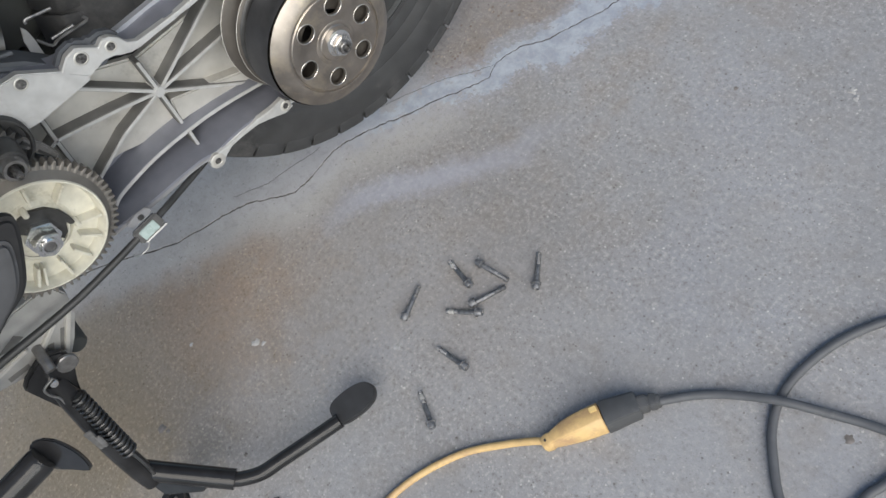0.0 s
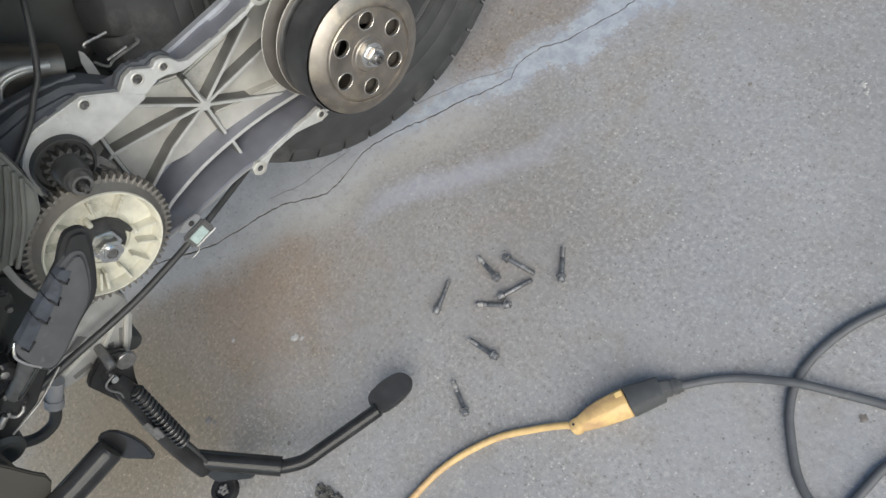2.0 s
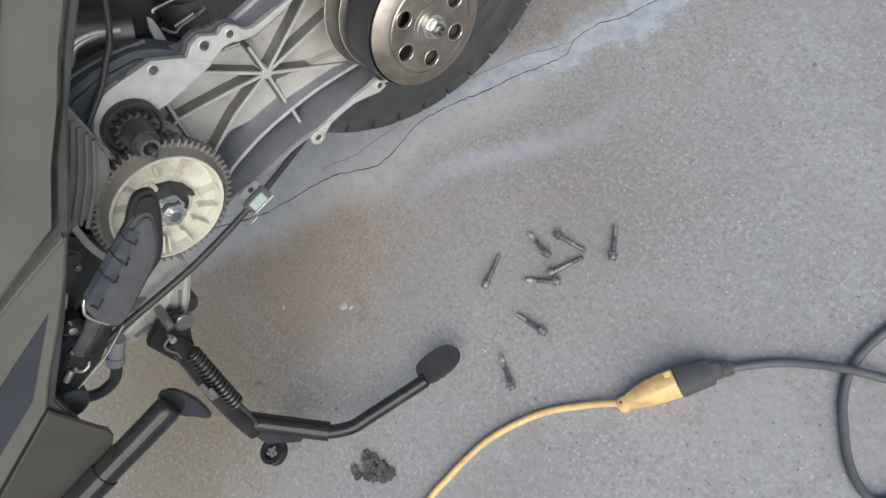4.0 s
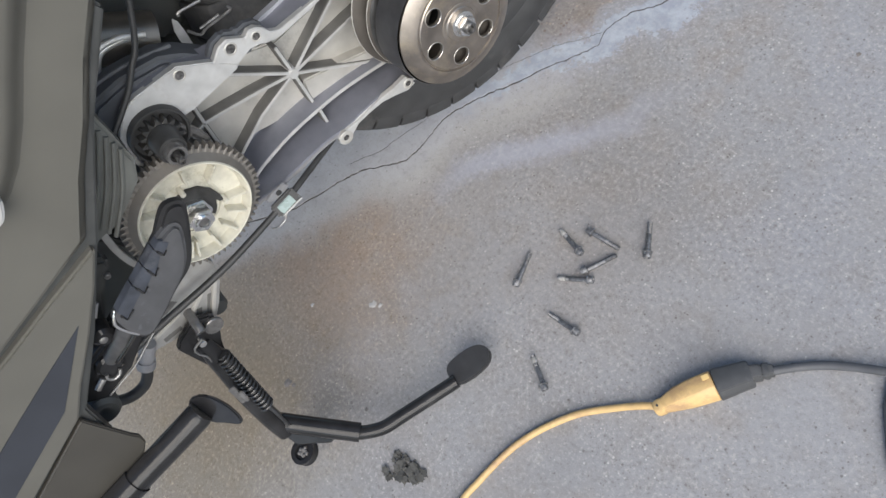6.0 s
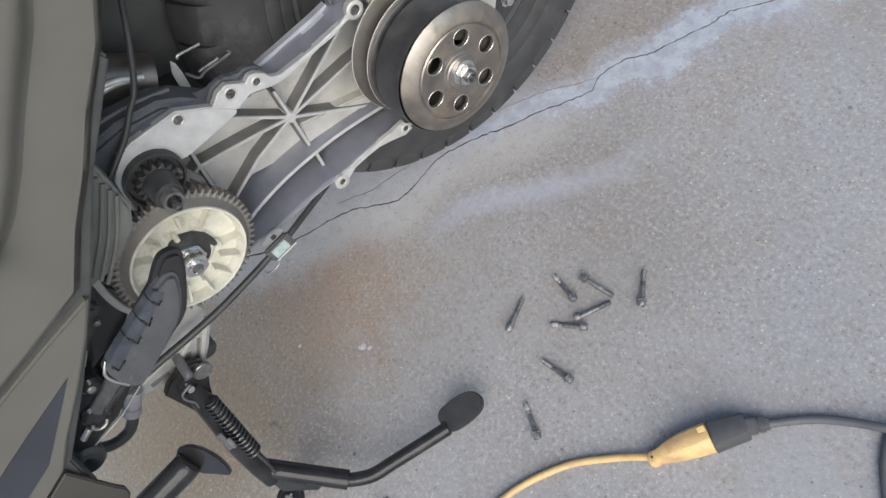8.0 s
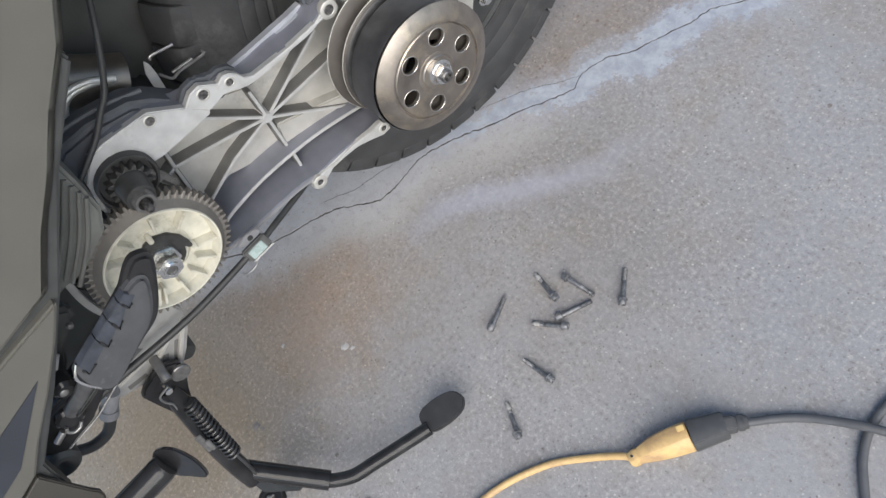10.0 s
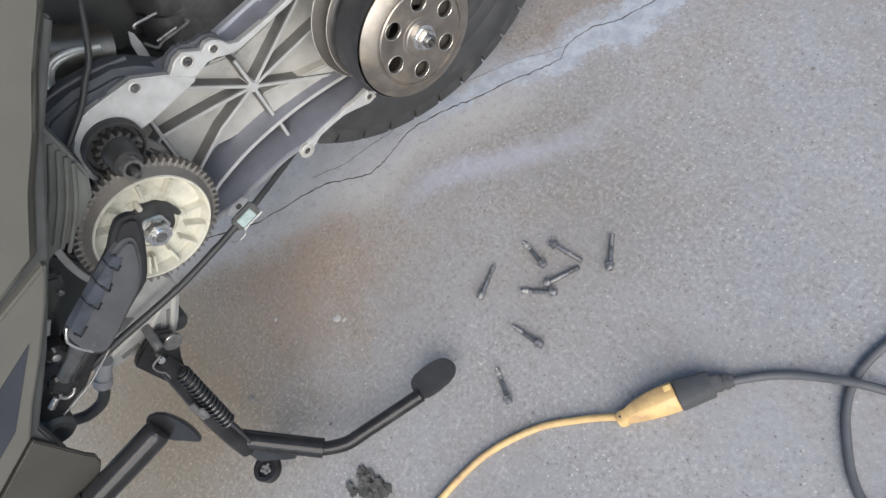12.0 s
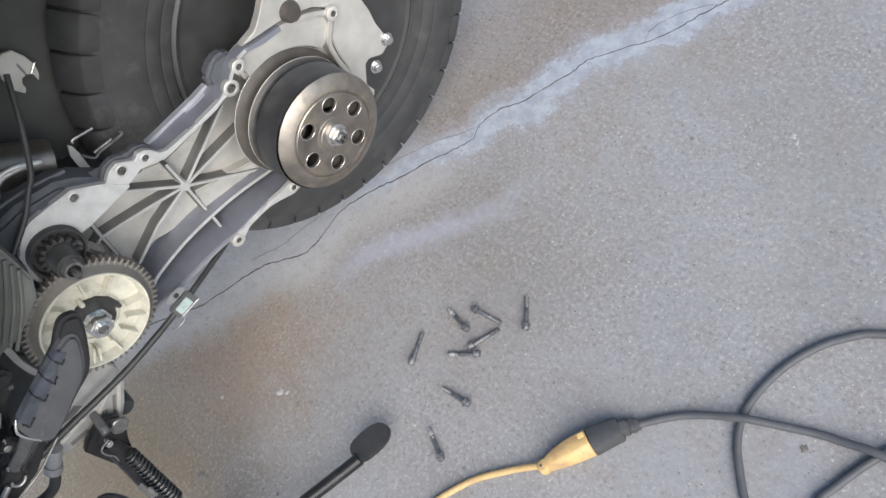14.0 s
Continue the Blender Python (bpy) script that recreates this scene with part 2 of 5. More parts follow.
BLACK = surface("black_enamel", (0.020, 0.020, 0.021), 0.13, 0, 0.3, 40, 0.08, 0.05, (0.05, 0.048, 0.045), 0.72)
BLACK.node_tree.nodes["Principled BSDF"].inputs["Specular IOR Level"].default_value = 0.24
PLASTIC = surface("black_plastic", (0.044, 0.046, 0.045), 0.55, 0, 0.2, 40, 0.1, 0.15, (0.058, 0.059, 0.058), 0.66)
MATT = surface("matt_dark_cover", (0.072, 0.077, 0.087), 0.6, 0, 0.2, 30, 0.1, 0.2)
DUCT = surface("faded_olive_black_plastic", (0.125, 0.128, 0.118), 0.6, 0, 0.2, 25, 0.1, 0.1)
FADED = surface("faded_black_plastic", (0.052, 0.054, 0.052), 0.6, 0, 0.2, 25, 0.1, 0.1)
HOSE = surface("hose_rubber", (0.030, 0.030, 0.030), 0.5, 0, 0.3, 60)
PAINT = surface("grey_bronze_paint", (0.120, 0.116, 0.101), 0.38, 0.25, 0.06, 20, 0.05, 0.04, (0.17, 0.16, 0.145), 0.7)
PAINT_BLUE = surface("shaded_blue_grey_paint", (0.026, 0.029, 0.037), 0.5, 0, 0.12, 25, 0.08, 0.1)
YELLOW = surface("yellow_vinyl", (0.58, 0.395, 0.175), 0.5, 0, 0.16, 60, 0.08, 0.08, (0.40, 0.255, 0.135), 0.54)
YELLOW_CLEAN = surface("clean_yellow_vinyl", (0.72, 0.52, 0.22), 0.45, 0, 0.08, 60)
CORD = surface("grey_black_vinyl", (0.080, 0.082, 0.088), 0.6, 0, 0.15, 60, 0.08, 0.1, (0.14, 0.14, 0.14), 0.7)
PLUG = surface("black_vinyl_plug", (0.060, 0.061, 0.063), 0.55, 0, 0.15, 70, 0.08, 0.1, (0.10, 0.10, 0.10), 0.66)
CLEAR = surface("pale_green_sleeve", (0.19, 0.25, 0.24), 0.3, 0.1, 0.12, 90)
# serves grimy parts and black pieces that stand in for shade
GRIME_AND_SHADE = surface("black_grime_and_shade", (0.034, 0.034, 0.034), 0.4, 0, 0.4, 80)
DEBRIS = surface("dark_dry_debris", (0.075, 0.073, 0.066), 0.85, 0, 0.35, 120)
SEALANT = surface("dried_sealant", (0.33, 0.32, 0.30), 0.75, 0, 0.3, 220)
SPOT = surface("faded_grease_spot", (0.165, 0.148, 0.135), 0.8, 0, 0.3, 160)
DULL = surface("dull_grey_steel", (0.30, 0.295, 0.29), 0.4, 0.85, 0.2, 120)
BRONZE = surface("dark_bronze_plastic", (0.054, 0.050, 0.043), 0.42, 0.15, 0.08, 25, 0.06, 0.06)
OILY = surface("oily_black_steel", (0.095, 0.095, 0.098), 0.4, 0.5, 0.3, 120)
PADRUB = surface("worn_pad_rubber", (0.034, 0.034, 0.035), 0.55, 0, 0.2, 90)
ALLOY_GREY = surface("grey_weathered_casting", (0.29, 0.29, 0.30), 0.5, 0.4, 0.12, 70, 0.1, 0.2)
BELL_EDGE = surface("worn_bell_edge", (0.50, 0.47, 0.43), 0.32, 0.9, 0.12, 120, 0.1)
PINION_STEEL = surface("black_greasy_gear_steel", (0.050, 0.049, 0.047), 0.5, 0.3, 0.3, 120, 0.12)
PIVOT = surface("greasy_grey_steel", (0.20, 0.195, 0.19), 0.35, 0.7, 0.25, 150, 0.12)
SPRING = surface("black_spring_enamel", (0.022, 0.022, 0.023), 0.3, 0, 0.3, 90, 0.1, 0.05, (0.050, 0.049, 0.047), 0.62)
ALLOY_LUG = surface("dull_cast_aluminium", (0.37, 0.365, 0.35), 0.5, 0.4, 0.12, 60, 0.1, 0.25)
GREY_GREASE = surface("dried_grey_grease", (0.13, 0.125, 0.12), 0.6, 0, 0.6, 300, 0.2, 0.3)
SMEAR = surface("thin_mortar_smear", (0.335, 0.330, 0.325), 0.9, 0, 0.22, 260, 0.05, 0.4, (0.25, 0.245, 0.24), 0.52)
PALE = surface("pale_mortar_crumb", (0.345, 0.335, 0.32), 0.85, 0, 0.15, 150)


# ---- mesh helpers ----
def mesh_of(bm, name, material, sharp=38):
    bmesh.ops.recalc_face_normals(bm, faces=bm.faces)
    me = bpy.data.meshes.new(name)
    bm.to_mesh(me)
    bm.free()
    me.materials.append(material)
    me.polygons.foreach_set("use_smooth", [True] * len(me.polygons))
    me.set_sharp_from_angle(angle=radians(sharp))
    return me


def thing(name, label, category, at=(0, 0, 0), group=""):
    ob = new(name)
    ob.empty_display_size = 0.05
    ob.location = at
    return tagged(ob, label, category, group)


def part(name, bm, material, parent, label="", sharp=38):
    """Links a bmesh, in world places, as one mesh object under a thing or under a part."""
    ob = new(name, mesh_of(bm, name, material, sharp))
    ob.parent = parent
    ob.matrix_parent_inverse = Matrix.Translation(-parent.location)
    return tagged(ob, label) if label else ob


def bevelled(bm, width, segments=2, angle=40):
    edges = [e for e in bm.edges if len(e.link_faces) == 2 and e.calc_face_angle(0) > radians(angle)]
    if width and edges:
        bmesh.ops.bevel(bm, geom=edges, offset=width, segments=segments, affect="EDGES", clamp_overlap=True)
    return bm


def prism(poly, x0, x1, bevel=0.001, segments=2):
    """A plate: an outline of (y, z) places, from x0 to x1."""
    bm = bmesh.new()
    a = [bm.verts.new((x0, y, z)) for y, z in poly]
    c = [bm.verts.new((x1, y, z)) for y, z in poly]
    bm.faces.new(a), bm.faces.new(c[::-1])
    for k in range(len(poly)):
        j = (k + 1) % len(poly)
        bm.faces.new((a[k], a[j], c[j], c[k]))
    bmesh.ops.recalc_face_normals(bm, faces=bm.faces)
    return bevelled(bm, bevel, segments)


def lathe(profile, centre, turns=48, axis="x", caps=True, swell=1.0):
    """A turned form: (place along the axis, radius) pairs round an axis through centre (the two other coordinates)."""
    bm = bmesh.new()
    rings = []
    for s, r in profile:
        ring = []
        for k in range(turns):
            a = 2 * math.pi * k / turns
            c, d = centre[0] + swell * r * math.cos(a), centre[1] + swell * r * math.sin(a)
            ring.append(bm.verts.new((s, c, d) if axis == "x" else (c, d, s)))
        rings.append(ring)
    for p, q in zip(rings, rings[1:]):
        for k in range(turns):
            j = (k + 1) % turns
            bm.faces.new((p[k], p[j], q[j], q[k]))
    for ring, r in ((rings[0], profile[0][1]), (rings[-1], profile[-1][1])):
        if r > 1e-5 and caps:
            bm.faces.new(ring)
    if profile[0][1] <= 1e-5 or profile[-1][1] <= 1e-5:
        bmesh.ops.remove_doubles(bm, verts=bm.verts, dist=1e-6)
    return bm


def smooth_path(points, steps=8):
    """A Catmull-Rom curve through the points."""
    p = [Vector(v) for v in points]
    p = [2 * p[0] - p[1]] + p + [2 * p[-1] - p[-2]]
    out = []
    for k in range(1, len(p) - 2):
        for i in range(steps):
            t = i / steps
            a, b, c, d = p[k - 1], p[k], p[k + 1], p[k + 2]
            out.append(0.5 * (2 * b + (c - a) * t + (2 * a - 5 * b + 4 * c - d) * t * t + (3 * b - a - 3 * c + d) * t ** 3))
    return out + [p[-2]]


def tube(points, radius, turns=12, steps=8, flat=1.0, bm=None):
    """A round bar or hose along the points; radius may be a list, one for each given point."""
    path = smooth_path(points, steps) if steps > 1 else [Vector(v) for v in points]
    n = len(path)
    if isinstance(radius, (list, tuple)):
        radii = [float(np.interp(k / (n - 1) * (len(radius) - 1), range(len(radius)), radius)) for k in range(n)]
    else:
        radii = [radius] * n
    bm = bm or bmesh.new()
    side = None
    rings = []
    for k, p in enumerate(path):
        ahead = (path[min(k + 1, n - 1)] - path[max(k - 1, 0)]).normalized()
        if side is None:
            side = ahead.orthogonal().normalized()
        side = (side - ahead * side.dot(ahead)).normalized()
        up = ahead.cross(side)
        rings.append([bm.verts.new(p + radii[k] * (side * math.cos(2 * math.pi * i / turns) + up * flat * math.sin(2 * math.pi * i / turns))) for i in range(turns)])
    for a, c in zip(rings, rings[1:]):
        for i in range(turns):
            j = (i + 1) % turns
            bm.faces.new((a[i], a[j], c[j], c[i]))
    bm.faces.new(rings[0]), bm.faces.new(rings[-1])
    return bm


def bar(a, c, wide, deep, up=(1, 0, 0), bevel=0.0006, taper=1.0):
    """A straight rib or bar of rectangular section from a to c; deep is measured along up."""
    a, c, up = Vector(a), Vector(c), Vector(up)
    ahead = (c - a).normalized()
    side = ahead.cross(up).normalized()
    up = side.cross(ahead).normalized()
    bm = bmesh.new()
    rings = []
    for p in (a, c):
        rings.append([bm.verts.new(p + side * s * wide / 2 * w + up * u * deep / 2) for s, u, w in ((-1, -1, 1), (1, -1, 1), (1, 1, taper), (-1, 1, taper))])
    bm.faces.new(rings[0]), bm.faces.new(rings[1][::-1])
    for i in range(4):
        j = (i + 1) % 4
        bm.faces.new((rings[0][i], rings[0][j], rings[1][j], rings[1][i]))
    bmesh.ops.recalc_face_normals(bm, faces=bm.faces)
    return bevelled(bm, bevel, 2)


def ribbon(points, wide, x0, x1, bevel=0.0005):
    """A bent rib of even width that follows (y, z) points, from x0 to x1."""
    p = [Vector(v) for v in points]
    left, right = [], []
    for k in range(len(p)):
        t = (p[min(k + 1, len(p) - 1)] - p[max(k - 1, 0)]).normalized()
        n = Vector((-t.y, t.x)) * wide / 2
        left.append(p[k] + n)
        right.append(p[k] - n)
    return prism([tuple(v) for v in left + right[::-1]], x0, x1, bevel)


def hexagon(x0, x1, centre, across, bevel=0.0008, turn=0.0):
    r = across / math.sqrt(3)
    return prism([(centre[0] + r * math.cos(radians(60 * k + turn)), centre[1] + r * math.sin(radians(60 * k + turn))) for k in range(6)], x0, x1, bevel)


def joined(*meshes):
    """Several pieces of one part as one bmesh."""
    out = bmesh.new()
    for bm in meshes:
        me = bpy.data.meshes.new("piece")
        bm.to_mesh(me)
        bm.free()
        out.from_mesh(me)
        bpy.data.meshes.remove(me)
    return out


def loft(sections):
    """A skin through rings of equally many places, closed at both ends."""
    bm = bmesh.new()
    rings = [[bm.verts.new(p) for p in s] for s in sections]
    n = len(rings[0])
    for a, c in zip(rings, rings[1:]):
        for i in range(n):
            j = (i + 1) % n
            bm.faces.new((a[i], a[j], c[j], c[i]))
    bm.faces.new(rings[0]), bm.faces.new(rings[-1])
    bmesh.ops.recalc_face_normals(bm, faces=bm.faces)
    return bm


# ---- the ground: one concrete sheet, parted by the crack ----
CRACK = [(-0.42, -0.40), (-0.36, -0.325), (-0.325, -0.282), (-0.299, -0.219), (-0.288, -0.195), (-0.273, -0.170), (-0.245, -0.142), (-0.223, -0.119), (-0.218, -0.092), (-0.220, -0.068), (-0.221, -0.039), (-0.216, -0.022), (-0.204, 0.002),
         (-0.190, 0.029), (-0.172, 0.052), (-0.142, 0.104), (-0.115, 0.142), (-0.102, 0.165), (-0.109, 0.191), (-0.098, 0.225), (-0.069, 0.255),
         (-0.056, 0.284), (-0.034, 0.322), (-0.026, 0.352), (0.004, 0.381), (0.045, 0.420), (0.064, 0.447), (0.080, 0.479), (0.102, 0.513), (0.17, 0.60)]
ALONG = Vector((0.473, 0.881, 0))
ACROSS = Vector((0.881, -0.473, 0))


def ragged_line(points, steps, jitter, seed):
    rng = random.Random(seed)
    out = []
    for (x0, y0), (x1, y1) in zip(points, points[1:]):
        for k in range(steps):
            t = k / steps
            p = Vector((x0 + (x1 - x0) * t, y0 + (y1 - y0) * t, 0))
            out.append(p + ACROSS * (rng.uniform(-jitter, jitter) if k else 0))
    return out + [Vector((*points[-1], 0))]


def build_ground():
    line = ragged_line(CRACK, 7, 0.0014, 4)
    line = [line[0] - ALONG * 60, line[0] - ALONG * 3] + line + [line[-1] + ALONG * 3, line[-1] + ALONG * 60]
    rng = random.Random(7)
    bm = bmesh.new()
    lay = bm.verts.layers.float_vector.new("crack")
    rows = []
    for p in line:
        half = rng.uniform(0.0007, 0.0014) if p.dot(ALONG) < 0.02 else rng.uniform(0.0005, 0.0012)
        lip = rng.uniform(0.0, 0.0003)
        row = []
        for d, z in ((-60, 0), (-3, 0), (-0.4, 0), (-0.05, 0), (-half - 0.0045, 0), (-half - 0.0005, lip), (-half, -0.0020), (0, -0.009), (half, -0.0020), (half + 0.0003, 0), (0.05, 0), (0.4, 0), (3, 0), (60, 0)):
            v = bm.verts.new(p + ACROSS * d + Vector((0, 0, z)))
            v[lay] = (d, p.dot(ALONG) + 0.3, 0)
            row.append(v)
        rows.append(row)
    for a, c in zip(rows, rows[1:]):
        for k in range(len(a) - 1):
            bm.faces.new((a[k], a[k + 1], c[k + 1], c[k]))
    return tagged(new("ground", mesh_of(bm, "ground", CONCRETE, 20)), "weathered grey concrete driveway with a repaired crack and brown stain", "driveway", kind="structure")


ground = build_ground()

# ---- the scooter ----
scooter = thing("scooter", "dark grey scooter on its stand with the belt cover taken off", "scooter", (-0.2, -0.2, 0))
GX = -0.0712          # plane of the cover's gasket
SHAFT = (0.0, 0.318)  # clutch shaft
CRANK = (-0.2955, 0.374)
HUB = (0.0902, 0.3185)  # rear axle

# belt case
RIM = [(-0.292, 0.425), (-0.288, 0.448), (-0.270, 0.468), (-0.243, 0.480), (-0.222, 0.478), (-0.200, 0.468), (-0.178, 0.449), (-0.150, 0.440), (-0.127, 0.420), (-0.090, 0.4145),
       (-0.055, 0.409), (-0.030, 0.414), (-0.010, 0.424), (0.008, 0.423), (0.028, 0.415), (0.051, 0.408), (0.071, 0.399), (0.089, 0.387), (0.102, 0.373), (0.099, 0.360), (0.084, 0.344), (0.079, 0.320), (0.078, 0.298), (0.066, 0.268), (0.040, 0.243), (0.0, 0.233),
       (-0.035, 0.237), (-0.057, 0.2480), (-0.076, 0.2555), (-0.100, 0.2655), (-0.125, 0.2700), (-0.145, 0.2715), (-0.165, 0.279), (-0.190, 0.2835), (-0.218, 0.2875), (-0.275, 0.299), (-0.325, 0.302), (-0.350, 0.318), (-0.364, 0.350),
       (-0.362, 0.385), (-0.345, 0.412), (-0.318, 0.420)]


def inset(poly, d):
    out = []
    n = len(poly)
    for k in range(n):
        a, b, c = Vector(poly[k - 1]), Vector(poly[k]), Vector(poly[(k + 1) % n])
        t = ((b - a).normalized() + (c - b).normalized()).normalized()
        out.append((b.x + t.y * d, b.y - t.x * d))
    return out


def rounded(poly, steps=4):
    """The same outline with its corners drawn into a smooth curve."""
    return [(p.x, p.y) for p in smooth_path([(y, z, 0) for y, z in poly + poly[:1]], steps)][:-1]


def wall_ring(poly, thick, x0, x1, bevel=0.0008):
    bm = bmesh.new()
    loops = [[bm.verts.new((x, y, z)) for y, z in p] for p, x in ((poly, x1), (poly, x0), (inset(poly, thick), x0), (inset(poly, thick), x1))]
    n = len(poly)
    for a, c in zip(loops, loops[1:] + loops[:1]):
        for k in range(n):
            j = (k + 1) % n
            bm.faces.new((a[k], a[j], c[j], c[k]))
    bmesh.ops.recalc_face_normals(bm, faces=bm.faces)
    return bevelled(bm, bevel, 2, 60)


FINE_RIM = [(p.x, p.y) for p in smooth_path([(y, z, 0) for y, z in RIM + RIM[:1]], 4)][:-1]
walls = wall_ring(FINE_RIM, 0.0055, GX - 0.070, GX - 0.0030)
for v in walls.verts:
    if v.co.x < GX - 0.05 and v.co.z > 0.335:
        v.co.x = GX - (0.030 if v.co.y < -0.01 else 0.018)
case = part("belt_case", walls, ALLOY_WALL, scooter, "cast aluminium belt case, walls coloured as if in shade", 50)
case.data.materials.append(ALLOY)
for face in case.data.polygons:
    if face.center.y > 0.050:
        face.material_index = 1  # paler stretch behind the clutch
face_ring = wall_ring(FINE_RIM, 0.0038, GX - 0.0029, GX, 0.0006)
for v in face_ring.verts:
    v.co.x -= 0.0045 * min(1, max(0, (v.co.y + 0.005) / 0.02)) + 0.002 * min(1, max(0, (0.320 - v.co.z) / 0.02))
gasket = part("gasket_face", face_ring, ALLOY_FACE, case, "bright machined sealing face", 50)
gasket.data.materials.append(ALLOY_GREY)
for face in gasket.data.polygons:
    if face.center.y < -0.155 and face.center.z < 0.33:
        face.material_index = 1  # greyer stretch below the fan
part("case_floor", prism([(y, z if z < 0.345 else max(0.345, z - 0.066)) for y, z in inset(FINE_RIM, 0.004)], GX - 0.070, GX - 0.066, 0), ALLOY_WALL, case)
STAR = (-0.138, 0.343)


FLOOR = -0.127
part("pocket_floor", prism([(-0.262, 0.418), (-0.215, 0.425), (-0.170, 0.402), (-0.128, 0.3745), (-0.050, 0.3645), (0.0, 0.372), (0.0, 0.25), (-0.050, 0.250), (-0.104, 0.272), (-0.154, 0.288), (-0.207, 0.315), (-0.235, 0.322), (-0.258, 0.335), (-0.262, 0.378)], FLOOR - 0.010, FLOOR, 0.002), ALLOY, case, "pale cast pockets between the ribs")
part("raised_pocket", prism([(-0.147, 0.301), (-0.109, 0.2895), (-0.045, 0.2665), (-0.042, 0.2740), (-0.098, 0.3060), (-0.137, 0.3270)], -0.130, -0.1135, 0.0015), ALLOY, case)
part("pocket_ledge", prism([(-0.179, 0.274), (-0.154, 0.260), (-0.120, 0.250), (-0.06, 0.236), (-0.06, 0.262), (-0.140, 0.280)], -0.138, -0.130, 0.002), ALLOY, case)


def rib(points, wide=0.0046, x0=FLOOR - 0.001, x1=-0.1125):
    """A cast rib: flanks with shade put into their dark colour, and a bright worn edge."""
    part("rib", ribbon(points, wide, x0, x1), ALLOY_SHADED, case)
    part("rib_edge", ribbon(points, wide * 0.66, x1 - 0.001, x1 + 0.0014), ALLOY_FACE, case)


for way in ([STAR, (-0.1317, 0.380)], [STAR, (-0.045, 0.372)], [STAR, (-0.060, 0.335), (0.02, 0.322)], [STAR, (-0.052, 0.255)], [STAR, (-0.152, 0.270)], [STAR, (-0.181, 0.4005), (-0.192, 0.414)],
            [STAR, (-0.176, 0.361), (-0.209, 0.375), (-0.231, 0.384), (-0.256, 0.380)], [STAR, (-0.190, 0.338), (-0.236, 0.325)], [(-0.222, 0.412), (-0.231, 0.384), (-0.248, 0.322)]):
    rib(way)
rib([(-0.1475, 0.299), (-0.1525, 0.276)], 0.0044, -0.130, -0.0985)
part("rib_boss", lathe([(-0.127, 0.0074), (-0.1120, 0.0062), (-0.1104, 0.0050), (-0.1104, 0.0)], STAR, 20), ALLOY_FACE, case)
rail = [(p.x, p.y) for p in smooth_path([(-0.250, 0.299, 0), (-0.240, 0.3035, 0), (-0.221, 0.3050, 0), (-0.188, 0.3045, 0), (-0.151, 0.299, 0), (-0.109, 0.289, 0), (-0.043, 0.265, 0)], 5)]
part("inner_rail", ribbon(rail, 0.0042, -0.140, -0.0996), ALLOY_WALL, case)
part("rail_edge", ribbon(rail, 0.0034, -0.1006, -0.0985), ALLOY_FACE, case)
part("lower_flange", prism([(-0.0585, 0.2470), (-0.0690, 0.2475), (-0.0850, 0.2575), (-0.0980, 0.2643), (-0.1150, 0.2680), (-0.1310, 0.2700), (-0.1410, 0.2670), (-0.1520, 0.2625), (-0.1600, 0.2690), (-0.1570, 0.2775), (-0.1430, 0.2765), (-0.1310, 0.2735), (-0.1150, 0.2718), (-0.0950, 0.2695), (-0.0780, 0.2655), (-0.0620, 0.2640)], GX - 0.006, GX + 0.0005, 0.0006), ALLOY_FACE, case)
part("front_plate", prism([(-0.287, 0.446), (-0.278, 0.468), (-0.258, 0.483), (-0.243, 0.483), (-0.201, 0.473), (-0.179, 0.450), (-0.166, 0.4305), (-0.168, 0.426), (-0.220, 0.432), (-0.233, 0.436), (-0.250, 0.424), (-0.270, 0.426)], GX - 0.008, GX + 0.0005, 0.001), ALLOY_FACE, case, "flat bright front of the casting")
part("upper_flange", prism([(-0.180, 0.448), (-0.167, 0.4545), (-0.157, 0.4545), (-0.151, 0.448), (-0.1445, 0.441), (-0.138, 0.4435), (-0.132, 0.4405), (-0.1275, 0.434), (-0.1255, 0.426), (-0.119, 0.420), (-0.081, 0.4128), (-0.034, 0.4080),
                              (-0.036, 0.4055), (-0.084, 0.4090), (-0.119, 0.4145), (-0.131, 0.4215), (-0.149, 0.4295), (-0.1655, 0.4285)], GX - 0.007, GX + 0.0006, 0.0008), ALLOY_FACE, case)


def boss(at, r=0.0095, hole=0.0036, x1=GX + 0.0011):
    metal = ALLOY
    b = part("bolt_boss", lathe([(GX - 0.007, r * 0.9), (GX - 0.004, r), (x1 - 0.0003, r), (x1, r - 0.0004), (x1, hole + 0.0004), (x1 - 0.0004, hole), (x1 - 0.007, hole), (x1 - 0.007, 0)], at, 24), metal, case)
    # shallow dark disc imitates the shaded depth of the threaded hole
    part("hole_dark_disc", lathe([(x1 - 0.0003, hole * 0.98), (x1 - 0.0004, hole * 0.5), (x1 - 0.0004, 0)], at, 16), THREAD, case, "dark disc that stands in for a threaded hole's shade")
    return b


for at, r, hole in (((-0.137, 0.434), 0.0050, 0.0036), ((-0.160, 0.445), 0.0062, 0.0046), ((-0.205, 0.4655), 0.0056, 0.0042), ((-0.0645, 0.2548), 0.0062, 0.0032), ((-0.151, 0.2705), 0.0082, 0.0034),
                    ((-0.030, 0.4085), 0.0090, 0.0050), ((-0.009, 0.418), 0.0080, 0.0034), ((0.1035, 0.369), 0.0080, 0.0034)):
    boss(at, r, hole)

